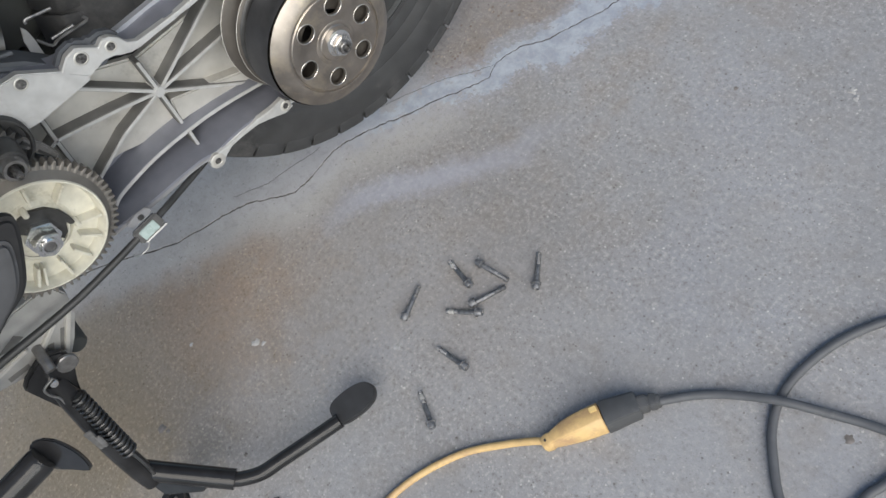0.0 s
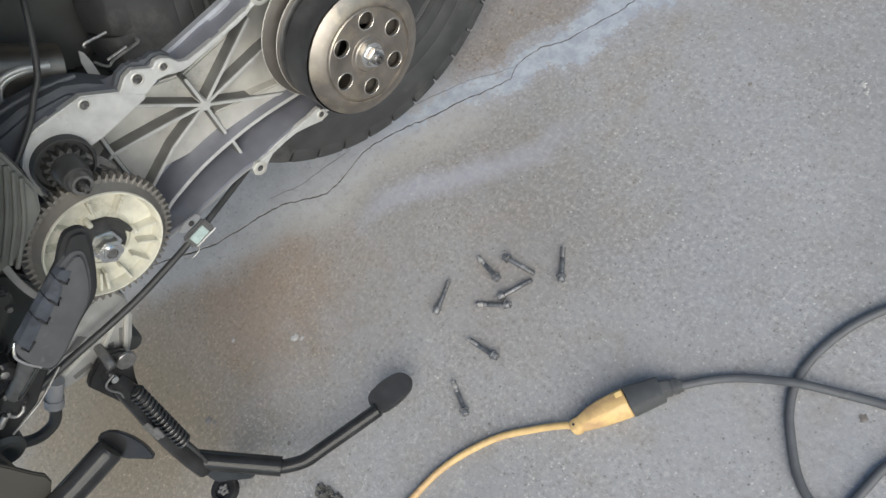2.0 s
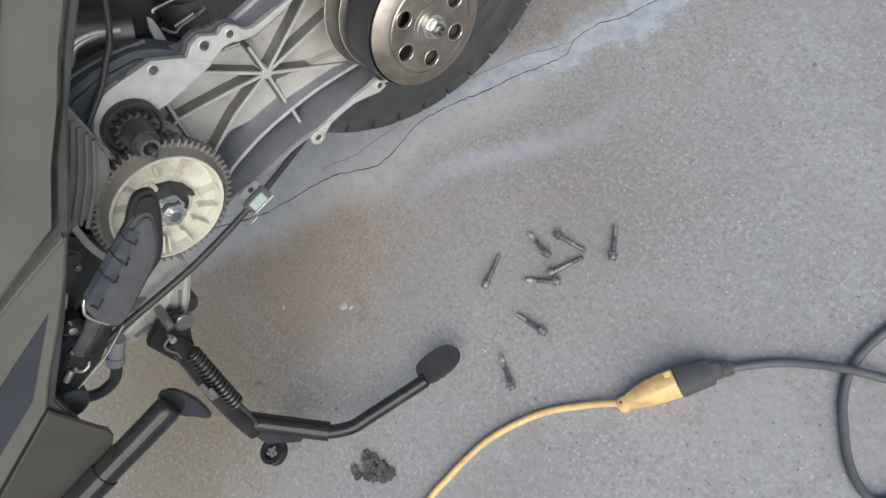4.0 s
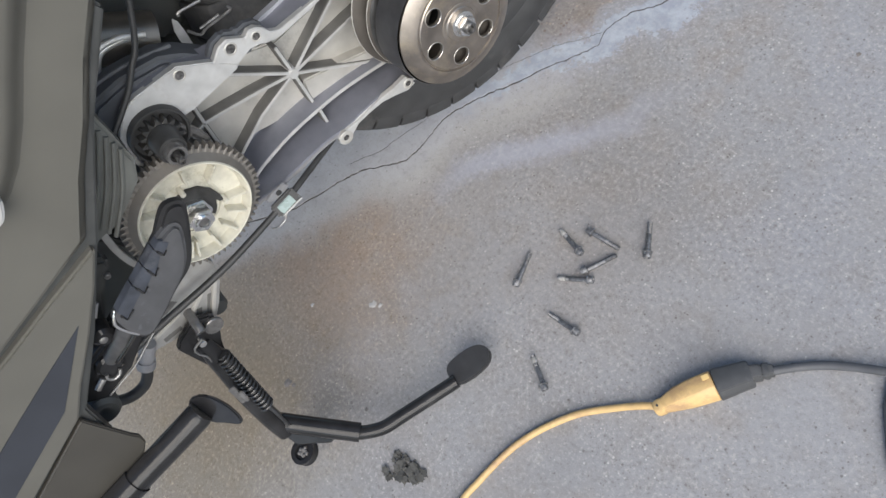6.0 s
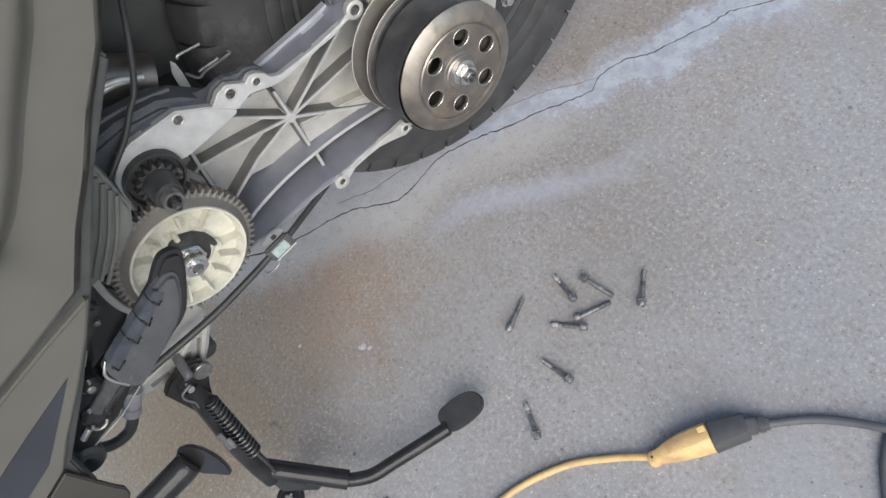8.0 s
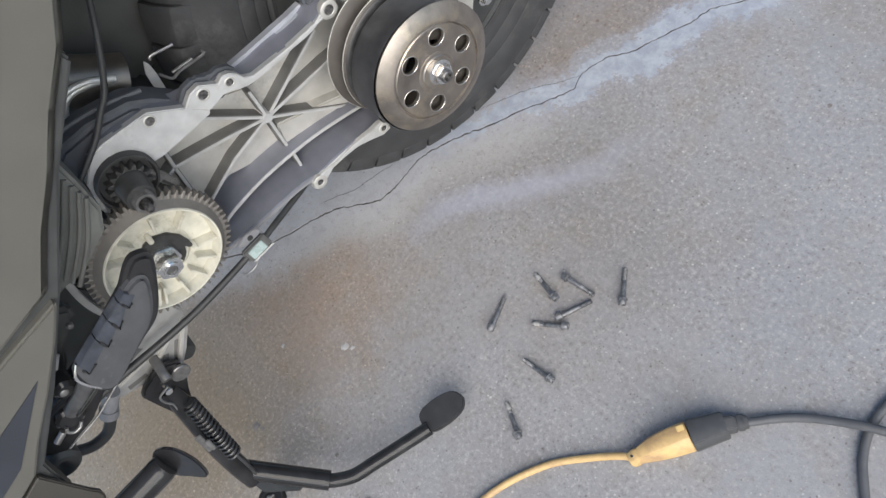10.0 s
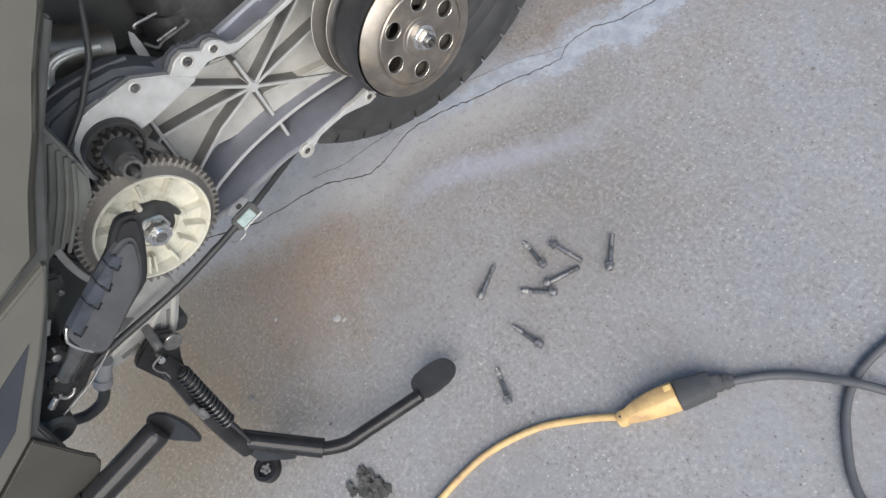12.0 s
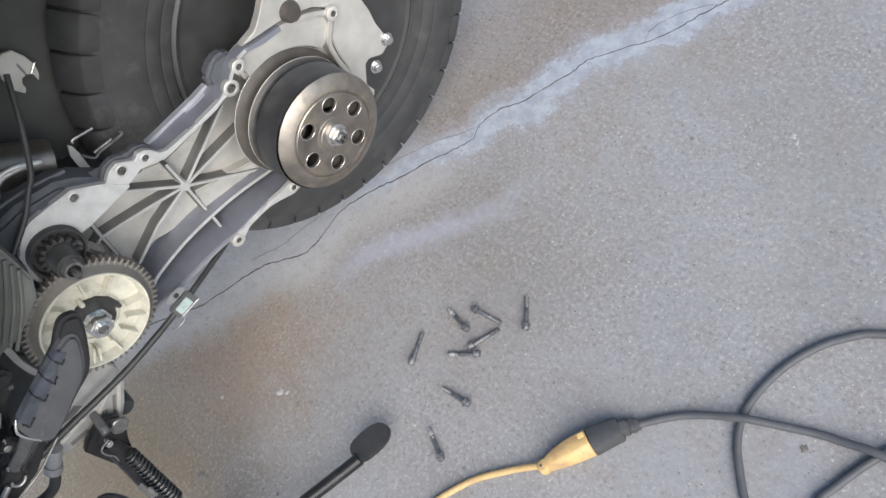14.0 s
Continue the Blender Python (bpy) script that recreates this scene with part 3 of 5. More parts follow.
# gearbox cover behind the clutch
cover = part("gearbox_cover", prism([(0.008, 0.4245), (0.030, 0.4245), (0.044, 0.432), (0.057, 0.441), (0.070, 0.460), (0.110, 0.455), (0.142, 0.3515), (0.142, 0.3265), (0.139, 0.3065), (0.140, 0.2875), (0.136, 0.2715), (0.123, 0.2695), (0.107, 0.2815), (0.099, 0.2795),
                                     (0.092, 0.2685), (0.085, 0.2575), (0.089, 0.2425), (0.083, 0.2375), (0.066, 0.240), (0.070, 0.268), (0.081, 0.298), (0.082, 0.320), (0.087, 0.342), (0.102, 0.359), (0.105, 0.374), (0.092, 0.389), (0.072, 0.401), (0.052, 0.410), (0.028, 0.4175)], -0.090, -0.0785, 0.0012, 2), ALLOY, scooter, "pale cast aluminium gearbox cover")
part("gearbox_face", prism([(-0.012, 0.397), (0.002, 0.404), (0.014, 0.405), (0.030, 0.401), (0.052, 0.394), (0.075, 0.384), (0.091, 0.370), (0.097, 0.360), (0.082, 0.342), (0.078, 0.31), (0.068, 0.27), (0.05, 0.25), (0.0, 0.28)], -0.098, -0.0890, 0.001), ALLOY, cover)
for y, z in ((0.138, 0.2805), (0.107, 0.2665)):
    part("cover_bolt", joined(hexagon(-0.0785, -0.0710, (y, z), 0.010), lathe([(-0.0785, 0.008), (-0.0770, 0.008), (-0.0770, 0.0)], (y, z), 20)), ZINC, cover, "shiny zinc-plated bolt")
part("case_shelf", prism([(-0.005, 0.418), (0.008, 0.418), (0.028, 0.410), (0.050, 0.403), (0.069, 0.395), (0.086, 0.383), (0.097, 0.371), (0.094, 0.361), (0.079, 0.346), (0.071, 0.344), (0.0654, 0.356), (0.0534, 0.371), (0.0378, 0.383), (0.0196, 0.391), (0.0, 0.3935), (-0.0066, 0.393)], -0.100, -0.0785, 0.001), ALLOY, cover)
part("breather_lug", lathe([(-0.10, 0.013), (-0.076, 0.012), (-0.070, 0.009), (-0.070, 0)], (0.070, 0.408), 20), PULLEY_DARK, cover)
part("shock_mount", joined(lathe([(-0.20, 0.0), (-0.20, 0.030), (-0.165, 0.030), (-0.160, 0.026), (-0.160, 0.012), (-0.164, 0.0)], (0.048, 0.392), 32), bar((-0.18, 0.048, 0.40), (-0.18, 0.075, 0.47), 0.030, 0.03)), PULLEY, scooter, "dull brown-grey shock absorber mount")

# clutch
# the bell, its shoes and the pulley
NUT_AT = (0.0030, 0.3155)
FACE_AT = (0.0018, 0.3165)  # the pressed face runs a little out of true
bell = part("clutch_bell", lathe([(-0.0185, 0.0656), (-0.0172, 0.0654), (-0.0120, 0.0570), (-0.0102, 0.0516), (-0.0098, 0.0502), (-0.0100, 0.0494), (-0.0118, 0.0488), (-0.0118, 0.0478), (-0.0105, 0.0466), (-0.0105, 0.0452)], FACE_AT, 72, caps=False), BELL, scooter, "heat-tinted steel clutch bell with six round holes")
HOLE_R, HOLE_AT = 0.0086, 0.0355


def face_with_holes():
    """The bell's flat face: a ring with six round holes through it, made sector by sector."""
    bm = bmesh.new()
    x, r0, r1 = -0.0105, 0.0200, 0.0452
    for k in range(6):
        mid = 60 * k
        centre = Vector((HOLE_AT * math.cos(radians(mid)), HOLE_AT * math.sin(radians(mid))))
        border = [(r1, a) for a in np.linspace(-30, 30, 13)] + [(r, 30) for r in np.linspace(r1, r0, 6)[1:-1]]
        border += [(r0, a) for a in np.linspace(30, -30, 9)] + [(r, -30) for r in np.linspace(r0, r1, 6)[1:-1]]
        border = [Vector((float(r) * math.cos(radians(mid + float(a))), float(r) * math.sin(radians(mid + float(a))))) for r, a in border]
        inner = [centre + (p - centre).normalized() * HOLE_R for p in border]
        vo = [bm.verts.new((x, FACE_AT[0] + p.x, FACE_AT[1] + p.y)) for p in border]
        vi = [bm.verts.new((x, FACE_AT[0] + p.x, FACE_AT[1] + p.y)) for p in inner]
        vd = [bm.verts.new((x - 0.004, FACE_AT[0] + p.x, FACE_AT[1] + p.y)) for p in inner]
        n = len(border)
        for i in range(n):
            j = (i + 1) % n
            bm.faces.new((vo[i], vo[j], vi[j], vi[i]))
            bm.faces.new((vi[i], vi[j], vd[j], vd[i]))
    bmesh.ops.remove_doubles(bm, verts=bm.verts, dist=2e-5)
    return bm


part("bell_face", face_with_holes(), BELL, bell)
for k in range(6):
    at = (FACE_AT[0] + HOLE_AT * math.cos(radians(60 * k)), FACE_AT[1] + HOLE_AT * math.sin(radians(60 * k)))
    part("hole_edge", lathe([(-0.0130, HOLE_R - 0.0001), (-0.0106, HOLE_R - 0.0001), (-0.0102, HOLE_R + 0.0003), (-0.01035, HOLE_R + 0.0009), (-0.0106, HOLE_R + 0.0011)], at, 32, caps=False), BELL_EDGE, bell, "bright worn edge of a hole")
part("bell_hub", lathe([(-0.016, 0.0215), (-0.0102, 0.0212), (-0.0098, 0.0205), (-0.0098, 0.0175), (-0.0085, 0.0165), (-0.0085, 0.0)], FACE_AT, 40), BELL, bell)
part("bell_drum", lathe([(-0.0180, 0.0654), (-0.020, 0.0660), (-0.052, 0.0667), (-0.053, 0.0655), (-0.053, 0.055)], SHAFT, 72, caps=False), BELL_SIDE, bell, "dark side of the bell")
for k in range(3):
    arc = [(r, a) for r, turn in ((0.053, 1), (0.027, -1)) for a in np.linspace(-50, 50, 12)[::turn]]
    arc = [(SHAFT[0] + r * math.cos(radians(120 * k + 20 + float(a))), SHAFT[1] + r * math.sin(radians(120 * k + 20 + float(a)))) for r, a in arc]
    part("clutch_shoe", prism(arc, -0.050, -0.0215, 0.001), PULLEY_DARK, bell)
part("clutch_plate", lathe([(-0.0520, 0.0), (-0.0520, 0.056), (-0.062, 0.056), (-0.062, 0.0)], SHAFT, 48), GRIME_AND_SHADE, bell)
part("flange_nut", joined(hexagon(-0.0072, 0.0005, NUT_AT, 0.0182, 0.0011, 12), lathe([(-0.0085, 0.0128), (-0.0074, 0.0126), (-0.0062, 0.0098), (-0.0060, 0.0)], NUT_AT, 32)), ZINC, bell, "zinc flange nut")
part("shaft_end", lathe([(0.0000, 0.0064), (0.0036, 0.0062), (0.0044, 0.0054), (0.0044, 0.0038), (0.0010, 0.0032), (0.0010, 0)], NUT_AT, 24), THREAD, bell, "dark threaded shaft end with a hollow centre")
pulley = part("driven_pulley", lathe([(-0.064, 0.030), (-0.0625, 0.055), (-0.0640, 0.0668), (-0.0648, 0.0676), (-0.0664, 0.0676), (-0.0672, 0.0665), (-0.074, 0.034), (-0.076, 0.034)], SHAFT, 72), PULLEY_DARK, scooter, "worn steel belt pulley, belt removed")
part("pulley_rear_disc", lathe([(-0.075, 0.034), (-0.0815, 0.0715), (-0.0825, 0.0728), (-0.0845, 0.0728), (-0.0855, 0.0715), (-0.088, 0.04), (-0.12, 0.03), (-0.12, 0)], SHAFT, 72), PULLEY_DARK, pulley)
for x, r in ((-0.0656, 0.0676), (-0.0835, 0.0729)):
    part("pulley_edge", lathe([(x - 0.0007, r - 0.0003), (x - 0.0004, r + 0.0003), (x + 0.0004, r + 0.0003), (x + 0.0007, r - 0.0003)], SHAFT, 72, caps=False), ALLOY, pulley, "bright worn edge of the pulley")
part("pulley_front_cover", lathe([(-0.055, 0.054), (-0.0605, 0.0575), (-0.0618, 0.0645), (-0.0628, 0.0655)], SHAFT, 64), GRIME_AND_SHADE, pulley)

# drive fan with its ring gear
fan = part("drive_fan", lathe([(-0.0500, 0.0556), (-0.0470, 0.0554), (-0.0455, 0.0546), (-0.0455, 0.0534), (-0.0480, 0.0524), (-0.0570, 0.0500), (-0.0590, 0.0300), (-0.0560, 0.0260), (-0.0530, 0.0245), (-0.0530, 0.0228)], CRANK, 72, caps=False), NYLON, scooter, "cream nylon cooling fan with a steel ring gear")


def ring_gear():
    teeth, r0, r1 = 62, 0.0640, 0.0684
    bm = bmesh.new()
    prof = []
    for k in range(teeth):
        for f, r in ((0.0, r0), (0.22, r0), (0.38, r1), (0.62, r1), (0.78, r0)):
            a = 2 * math.pi * (k + f) / teeth
            prof.append((r * math.cos(a), r * math.sin(a)))
    loops = []
    for x, s in ((-0.064, 1.0), (-0.0552, 1.0)):
        loops.append([bm.verts.new((x, CRANK[0] + p * s, CRANK[1] + q * s)) for p, q in prof])
    for x, r in ((-0.0540, 0.0610), (-0.0470, 0.0553)):
        loops.append([bm.verts.new((x, CRANK[0] + r * math.cos(math.atan2(q, p)), CRANK[1] + r * math.sin(math.atan2(q, p)))) for p, q in prof])
    n = len(prof)
    for a, c in zip(loops, loops[1:]):
        for k in range(n):
            j = (k + 1) % n
            bm.faces.new((a[k], a[j], c[j], c[k]))
    bm.faces.new(loops[0])
    return bm


part("ring_gear", ring_gear(), GEAR, fan, "brown-grey steel ring gear", 25)
for turn in (58, 22, -34, -59, -84, -110, -136, 164, 190, 216, 125, 98):
    a = radians(turn)
    c, s = math.cos(a), math.sin(a)
    inn, out = 0.0325, 0.0512
    part("fan_blade", bar((-0.0535, CRANK[0] + inn * c, CRANK[1] + inn * s), (-0.0515, CRANK[0] + out * math.cos(a + 0.04), CRANK[1] + out * math.sin(a + 0.04)), 0.0024, 0.0125, (1, 0, 0), 0.0007), NYLON, fan)
for y, z in ((0.0084, 0.0252), (0.0246, -0.0178)):
    part("fan_post", lathe([(-0.058, 0.0030), (-0.0475, 0.0026), (-0.0465, 0.0018), (-0.0465, 0.0)], (CRANK[0] + y, CRANK[1] + z), 14), NYLON, fan)
part("fan_recess", lathe([(-0.0600, 0.0236), (-0.0545, 0.0232), (-0.0550, 0.0205), (-0.0560, 0.0195), (-0.0560, 0.0)], CRANK, 40), NYLON, fan)
part("lock_plate", prism([(CRANK[0] + p, CRANK[1] + q) for p, q in ((-0.010, 0.0225), (0.0018, 0.0254), (0.0112, 0.0240), (0.0212, 0.0154), (0.0262, 0.0025), (0.0260, -0.0097), (0.0242, -0.0160), (0.0208, -0.0150), (0.0199, -0.0095), (0.0144, -0.0167), (0.0076, -0.0198), (0.0061, -0.0147), (0.0120, -0.0060), (0.0127, 0.0014), (0.0048, 0.0130), (-0.008, 0.012))], -0.0550, -0.0510, 0.0006), PINION_STEEL, fan, "dark steel lock plate")
part("crank_washer", joined(hexagon(-0.0560, -0.0450, CRANK, 0.0272, 0.0009, 22), lathe([(-0.0460, 0.0126), (-0.0446, 0.0120), (-0.0446, 0.0)], CRANK, 32)), ZINC, fan)
part("crank_nut", hexagon(-0.0446, -0.0335, CRANK, 0.0216, 0.0009, 8), ZINC, fan, "bright zinc crank nut")
part("crank_end", lathe([(-0.0350, 0.0080), (-0.0318, 0.0079), (-0.0310, 0.0070), (-0.0310, 0.0054), (-0.0330, 0.0046)], CRANK, 28, caps=False), ZINC, fan)
part("crank_centre", lathe([(-0.0332, 0.0049), (-0.0324, 0.0040), (-0.0322, 0.0)], CRANK, 20), PIVOT, fan, "dark hollow shaft centre")
part("fan_backing", lathe([(-0.064, 0.0615), (-0.085, 0.058), (-0.100, 0.030), (-0.100, 0)], CRANK, 48), GRIME_AND_SHADE, fan)

# starter pinion
PINION = (-0.2560, 0.4452)
pinion = part("starter_pinion", lathe([(-0.085, 0.0272), (-0.0650, 0.0272), (-0.0635, 0.0262), (-0.0635, 0.0246), (-0.0670, 0.0238), (-0.0692, 0.0232), (-0.0692, 0.0)], PINION, 48), HOSE, scooter, "black greasy starter pinion in its cup")


def cog(centre, teeth, r0, r1, x0, x1):
    prof = []
    for k in range(teeth):
        for f, r in ((0.1, r0), (0.35, r1), (0.6, r1), (0.85, r0)):
            a = 2 * math.pi * (k + f) / teeth
            prof.append((centre[0] + r * math.cos(a), centre[1] + r * math.sin(a)))
    return prism(prof, x0, x1, 0.0004, 1)


part("pinion_gear", cog(PINION, 15, 0.0150, 0.0194, -0.0690, -0.0590), PINION_STEEL, pinion, "dark toothed pinion")
part("pinion_sleeve", lathe([(-0.066, 0.0146), (-0.0570, 0.0146), (-0.0560, 0.0138), (-0.0400, 0.0132), (-0.0380, 0.0120), (-0.0375, 0.0)], PINION, 32), GRIME_AND_SHADE, pinion)
part("pinion_bush", lathe([(-0.040, 0.0094), (-0.0300, 0.0094), (-0.0290, 0.0088), (-0.0290, 0.0064), (-0.0360, 0.0060), (-0.0360, 0)], PINION, 28), PIVOT, pinion, "worn greasy bearing bush")
# black disc gives the bush's bore its shade
part("bore_shade", lathe([(-0.0350, 0.0), (-0.0350, 0.0062), (-0.0359, 0.0062)], PINION, 20), GRIME_AND_SHADE, pinion)
part("bush_stud", lathe([(-0.0355, 0.0034), (-0.0195, 0.0034), (-0.0186, 0.0028), (-0.0186, 0.0017), (-0.0205, 0.0015), (-0.0205, 0)], PINION, 16), THREAD, pinion)
arm = part("pinion_bracket", prism([(-0.246, 0.436), (-0.238, 0.438), (-0.233, 0.420), (-0.232, 0.404), (-0.238, 0.402), (-0.242, 0.418)], -0.074, -0.0665, 0.0012), PIVOT, pinion, "small cast bracket beside the pinion")
# black bars on the face stand in for shaded slots
for a, c in (((-0.241, 0.433), (-0.2395, 0.425)), ((-0.2395, 0.420), (-0.2375, 0.408))):
    part("bracket_slot_shade", bar((-0.0663, *a), (-0.0663, *c), 0.0022, 0.0012, (1, 0, 0), 0), GRIME_AND_SHADE, arm)

# black sheet put in for the shade between wheel and case
part("shade_sheet", prism([(0.007, 0.506), (0.058, 0.451), (0.012, 0.398), (-0.020, 0.400), (-0.038, 0.388), (-0.106, 0.393), (-0.098, 0.428), (-0.055, 0.450)], -0.180, -0.176, 0.001), GRIME_AND_SHADE, scooter, "black sheet that stands in for the shade behind the case")

# rear wheel
wheel = part("rear_wheel", lathe([(-0.175, 0.0), (-0.175, 0.050), (-0.185, 0.060), (-0.186, 0.138), (-0.172, 0.144), (-0.168, 0.150), (-0.1665, 0.152), (-0.1610, 0.1535), (-0.1590, 0.162), (-0.1540, 0.1635), (-0.1520, 0.169), (-0.1545, 0.1735)], HUB, 72, swell=0.974), RIM_BLACK, scooter, "black rear wheel with a worn tyre")


def tyre():
    turns = 96
    prof = [(-0.156, 0.172), (-0.150, 0.176), (-0.147, 0.186), (-0.1475, 0.189), (-0.145, 0.192), (-0.143, 0.205), (-0.1435, 0.207), (-0.142, 0.210), (-0.143, 0.228), (-0.147, 0.246), (-0.151, 0.256), (-0.157, 0.2660),
            (-0.172, 0.2745), (-0.198, 0.2785), (-0.224, 0.2745), (-0.240, 0.2660), (-0.250, 0.246), (-0.253, 0.21), (-0.244, 0.172)]
    return lathe(prof, HUB, turns, swell=0.974)


def tread_block(a0, a1):
    """One shoulder block of the tread between two angles."""
    bm = bmesh.new()
    rings = []
    for a in np.linspace(a0, a1, 4):
        skew = 0.03
        ring = []
        for x, r, sk in ((-0.1490, 0.251, 0), (-0.1500, 0.256, 0), (-0.1505, 0.2630, 0), (-0.1530, 0.2705, 0.1), (-0.172, 0.2800, 0.5), (-0.196, 0.2840, 1), (-0.196, 0.2700, 1), (-0.160, 0.252, 0.3), (-0.152, 0.247, 0)):
            b = a + skew * sk
            ring.append((x, HUB[0] + 0.974 * r * math.cos(b), HUB[1] + 0.974 * r * math.sin(b)))
        rings.append(ring)
    return bevelled(loft(rings), 0.0012, 1)


tyre_part = part("tyre", tyre(), RUBBER, wheel, "black rubber tyre with worn tread blocks")
for k in range(40):
    step = 2 * math.pi / 40
    part("tread_block", tread_block(k * step + 0.006, (k + 1) * step - 0.006), RUBBER, tyre_part)

# lower casting with the stand's lug
lug = part("engine_lug", prism([(-0.376, 0.330), (-0.338, 0.322), (-0.336, 0.300), (-0.351, 0.275), (-0.372, 0.256), (-0.396, 0.239), (-0.405, 0.242), (-0.413, 0.259), (-0.453, 0.281), (-0.463, 0.287), (-0.455, 0.304), (-0.425, 0.320)], -0.110, -0.066, 0.0015), ALLOY_LUG, scooter, "cast aluminium engine lug with webs")
# dark plates in the slots' outlines paint the shade of the hollows
for slot_shade in ([(-0.369, 0.278), (-0.364, 0.273), (-0.385, 0.255), (-0.389, 0.259)], [(-0.389, 0.275), (-0.384, 0.272), (-0.391, 0.265), (-0.396, 0.269)], [(-0.434, 0.2825), (-0.413, 0.277), (-0.415, 0.272), (-0.436, 0.277)], [(-0.393, 0.312), (-0.390, 0.303), (-0.406, 0.303), (-0.417, 0.309)]):
    part("slot_shade", prism(slot_shade, -0.080, -0.0656, 0), ALLOY_SHADED, lug)
for a, c in (((-0.344, 0.292), (-0.396, 0.246)), ((-0.400, 0.292), (-0.450, 0.296)), ((-0.366, 0.290), (-0.393, 0.279))):
    part("web", bar((-0.0645, *a), (-0.0645, *c), 0.0045, 0.006, (1, 0, 0), 0.001), ALLOY, lug)

part("lug_plug", lathe([(-0.130, 0.0), (-0.130, 0.0120), (-0.094, 0.0120), (-0.090, 0.0095), (-0.090, 0.0)], (-0.3870, 0.2260), 24), PLASTIC, lug, "black rubber plug beside the lug")

# side stand
stand = part("side_stand", prism([(-0.4325, 0.2720), (-0.4220, 0.2785), (-0.4020, 0.2830), (-0.3910, 0.2790), (-0.3840, 0.2720), (-0.3830, 0.2640), (-0.3880, 0.2510), (-0.4050, 0.2300), (-0.4160, 0.2130), (-0.4380, 0.2180)], -0.058, -0.050, 0.002), BLACK, scooter, "black steel side stand, swung out over the concrete")
part("stand_arm", tube([(-0.056, -0.416, 0.249), (-0.045, -0.426, 0.216), (-0.026, -0.445, 0.161), (-0.014, -0.457, 0.116), (-0.006, -0.463, 0.089)], [0.011, 0.0120, 0.0120, 0.0120, 0.011], 14), BLACK, stand)
part("stand_tube", tube([(-0.018, -0.461, 0.103), (0.016, -0.433, 0.078), (0.050, -0.4045, 0.052)], 0.0118, 16), BLACK, stand)
part("stand_gusset", bevelled(loft([[(x, y, z + h) for x, y, z in ((-0.024, -0.455, 0.112), (-0.014, -0.452, 0.100), (0.034, -0.425, 0.062), (0.030, -0.440, 0.058), (0.004, -0.470, 0.070), (-0.012, -0.470, 0.088))] for h in (-0.005, 0.0)]), 0.001), BLACK, stand)
part("stand_leg", tube([(0.048, -0.407, 0.053), (0.056, -0.397, 0.049), (0.0655, -0.380, 0.044), (0.072, -0.355, 0.041), (0.082, -0.318, 0.038), (0.092, -0.280, 0.035)], 0.0085, 16), BLACK, stand)
pad_ring = [(0.008, 0.000), (0.0135, 0.006), (0.0165, 0.016), (0.0175, 0.034), (0.0140, 0.050), (0.003, 0.0575), (-0.0105, 0.052), (-0.0170, 0.038), (-0.0185, 0.020), (-0.0165, 0.006), (-0.008, 0.000)]


def pad():
    a = Vector((0.0840, -0.2835, 0.034))
    ahead = Vector((0.17, 0.98, -0.03)).normalized()
    side = ahead.cross(Vector((0, 0, 1))).normalized()
    up = side.cross(ahead)
    ring = smooth_path([(*p, 0) for p in pad_ring + pad_ring[:1]], 3)[:-1]
    return bevelled(loft([[a + side * p.x + ahead * p.y + up * h for p in ring] for h in (-0.004, 0.003)]), 0.0016, 2)


part("stand_pad", pad(), PADRUB, stand, "flat oval black foot pad")
part("stand_stop", lathe([(0.036, 0.0), (0.036, 0.0165), (0.038, 0.0155), (0.046, 0.0155), (0.048, 0.0165), (0.048, 0.011), (0.045, 0.010), (0.045, 0.0)], (0.003, -0.478), 28, "z"), BLACK, stand, "round black stop with a greasy hollow")

for k in range(9):
    turn, out = 2.4 * k, 0.0022 * math.sqrt(k)
    blob = bmesh.new()
    bmesh.ops.create_icosphere(blob, subdivisions=2, radius=0.0022 + 0.0004 * (k % 3))
    for v in blob.verts:
        v.co = Vector((v.co.x + 0.003 + out * math.cos(turn), v.co.y - 0.478 + out * math.sin(turn), v.co.z * 0.7 + 0.0455))
    part("grease_lump", blob, GREY_GREASE, stand, "lump of dried grey grease")


def spring(a, c, r, wire, coils):
    a, c = Vector(a), Vector(c)
    d = (c - a).normalized()
    s = d.orthogonal().normalized()
    u = d.cross(s)
    pts = [a + (c - a) * (k / (coils * 12)) + r * (s * math.cos(math.pi * k / 6) + u * math.sin(math.pi * k / 6)) for k in range(coils * 12 + 1)]
    return tube(pts, wire, 6, 1)


part("return_spring", spring((-0.038, -0.4145, 0.230), (-0.008, -0.4385, 0.1490), 0.0078, 0.0017, 15), SPRING, stand, "black coil return spring")
# black rod added to give the gaps between the coils their shade
part("coil_gap_shade", tube([(-0.038, -0.4145, 0.230), (-0.008, -0.4385, 0.1490)], 0.0060, 10, 1), GRIME_AND_SHADE, stand)
part("spring_hook", tube([(-0.008, -0.4385, 0.1490), (0.000, -0.4405, 0.1360), (0.006, -0.4430, 0.1240), (0.006, -0.448, 0.1120)], 0.0020, 8), SPRING, stand)
part("pivot_bolt", joined(tube([(-0.066, -0.396, 0.282), (-0.052, -0.397, 0.280), (-0.040, -0.400, 0.274)], 0.0052, 14, 3), lathe([(-0.050, 0.0105), (-0.0470, 0.0105), (-0.0460, 0.0095), (-0.0460, 0.0)], (-0.391, 0.2585), 24)), PIVOT, stand, "dull steel pivot bolt")
part("spring_anchor", lathe([(-0.050, 0.0044), (-0.0440, 0.0044), (-0.0428, 0.0036), (-0.0425, 0.0)], (-0.4130, 0.2565), 20), ZINC, stand, "bright screw head")
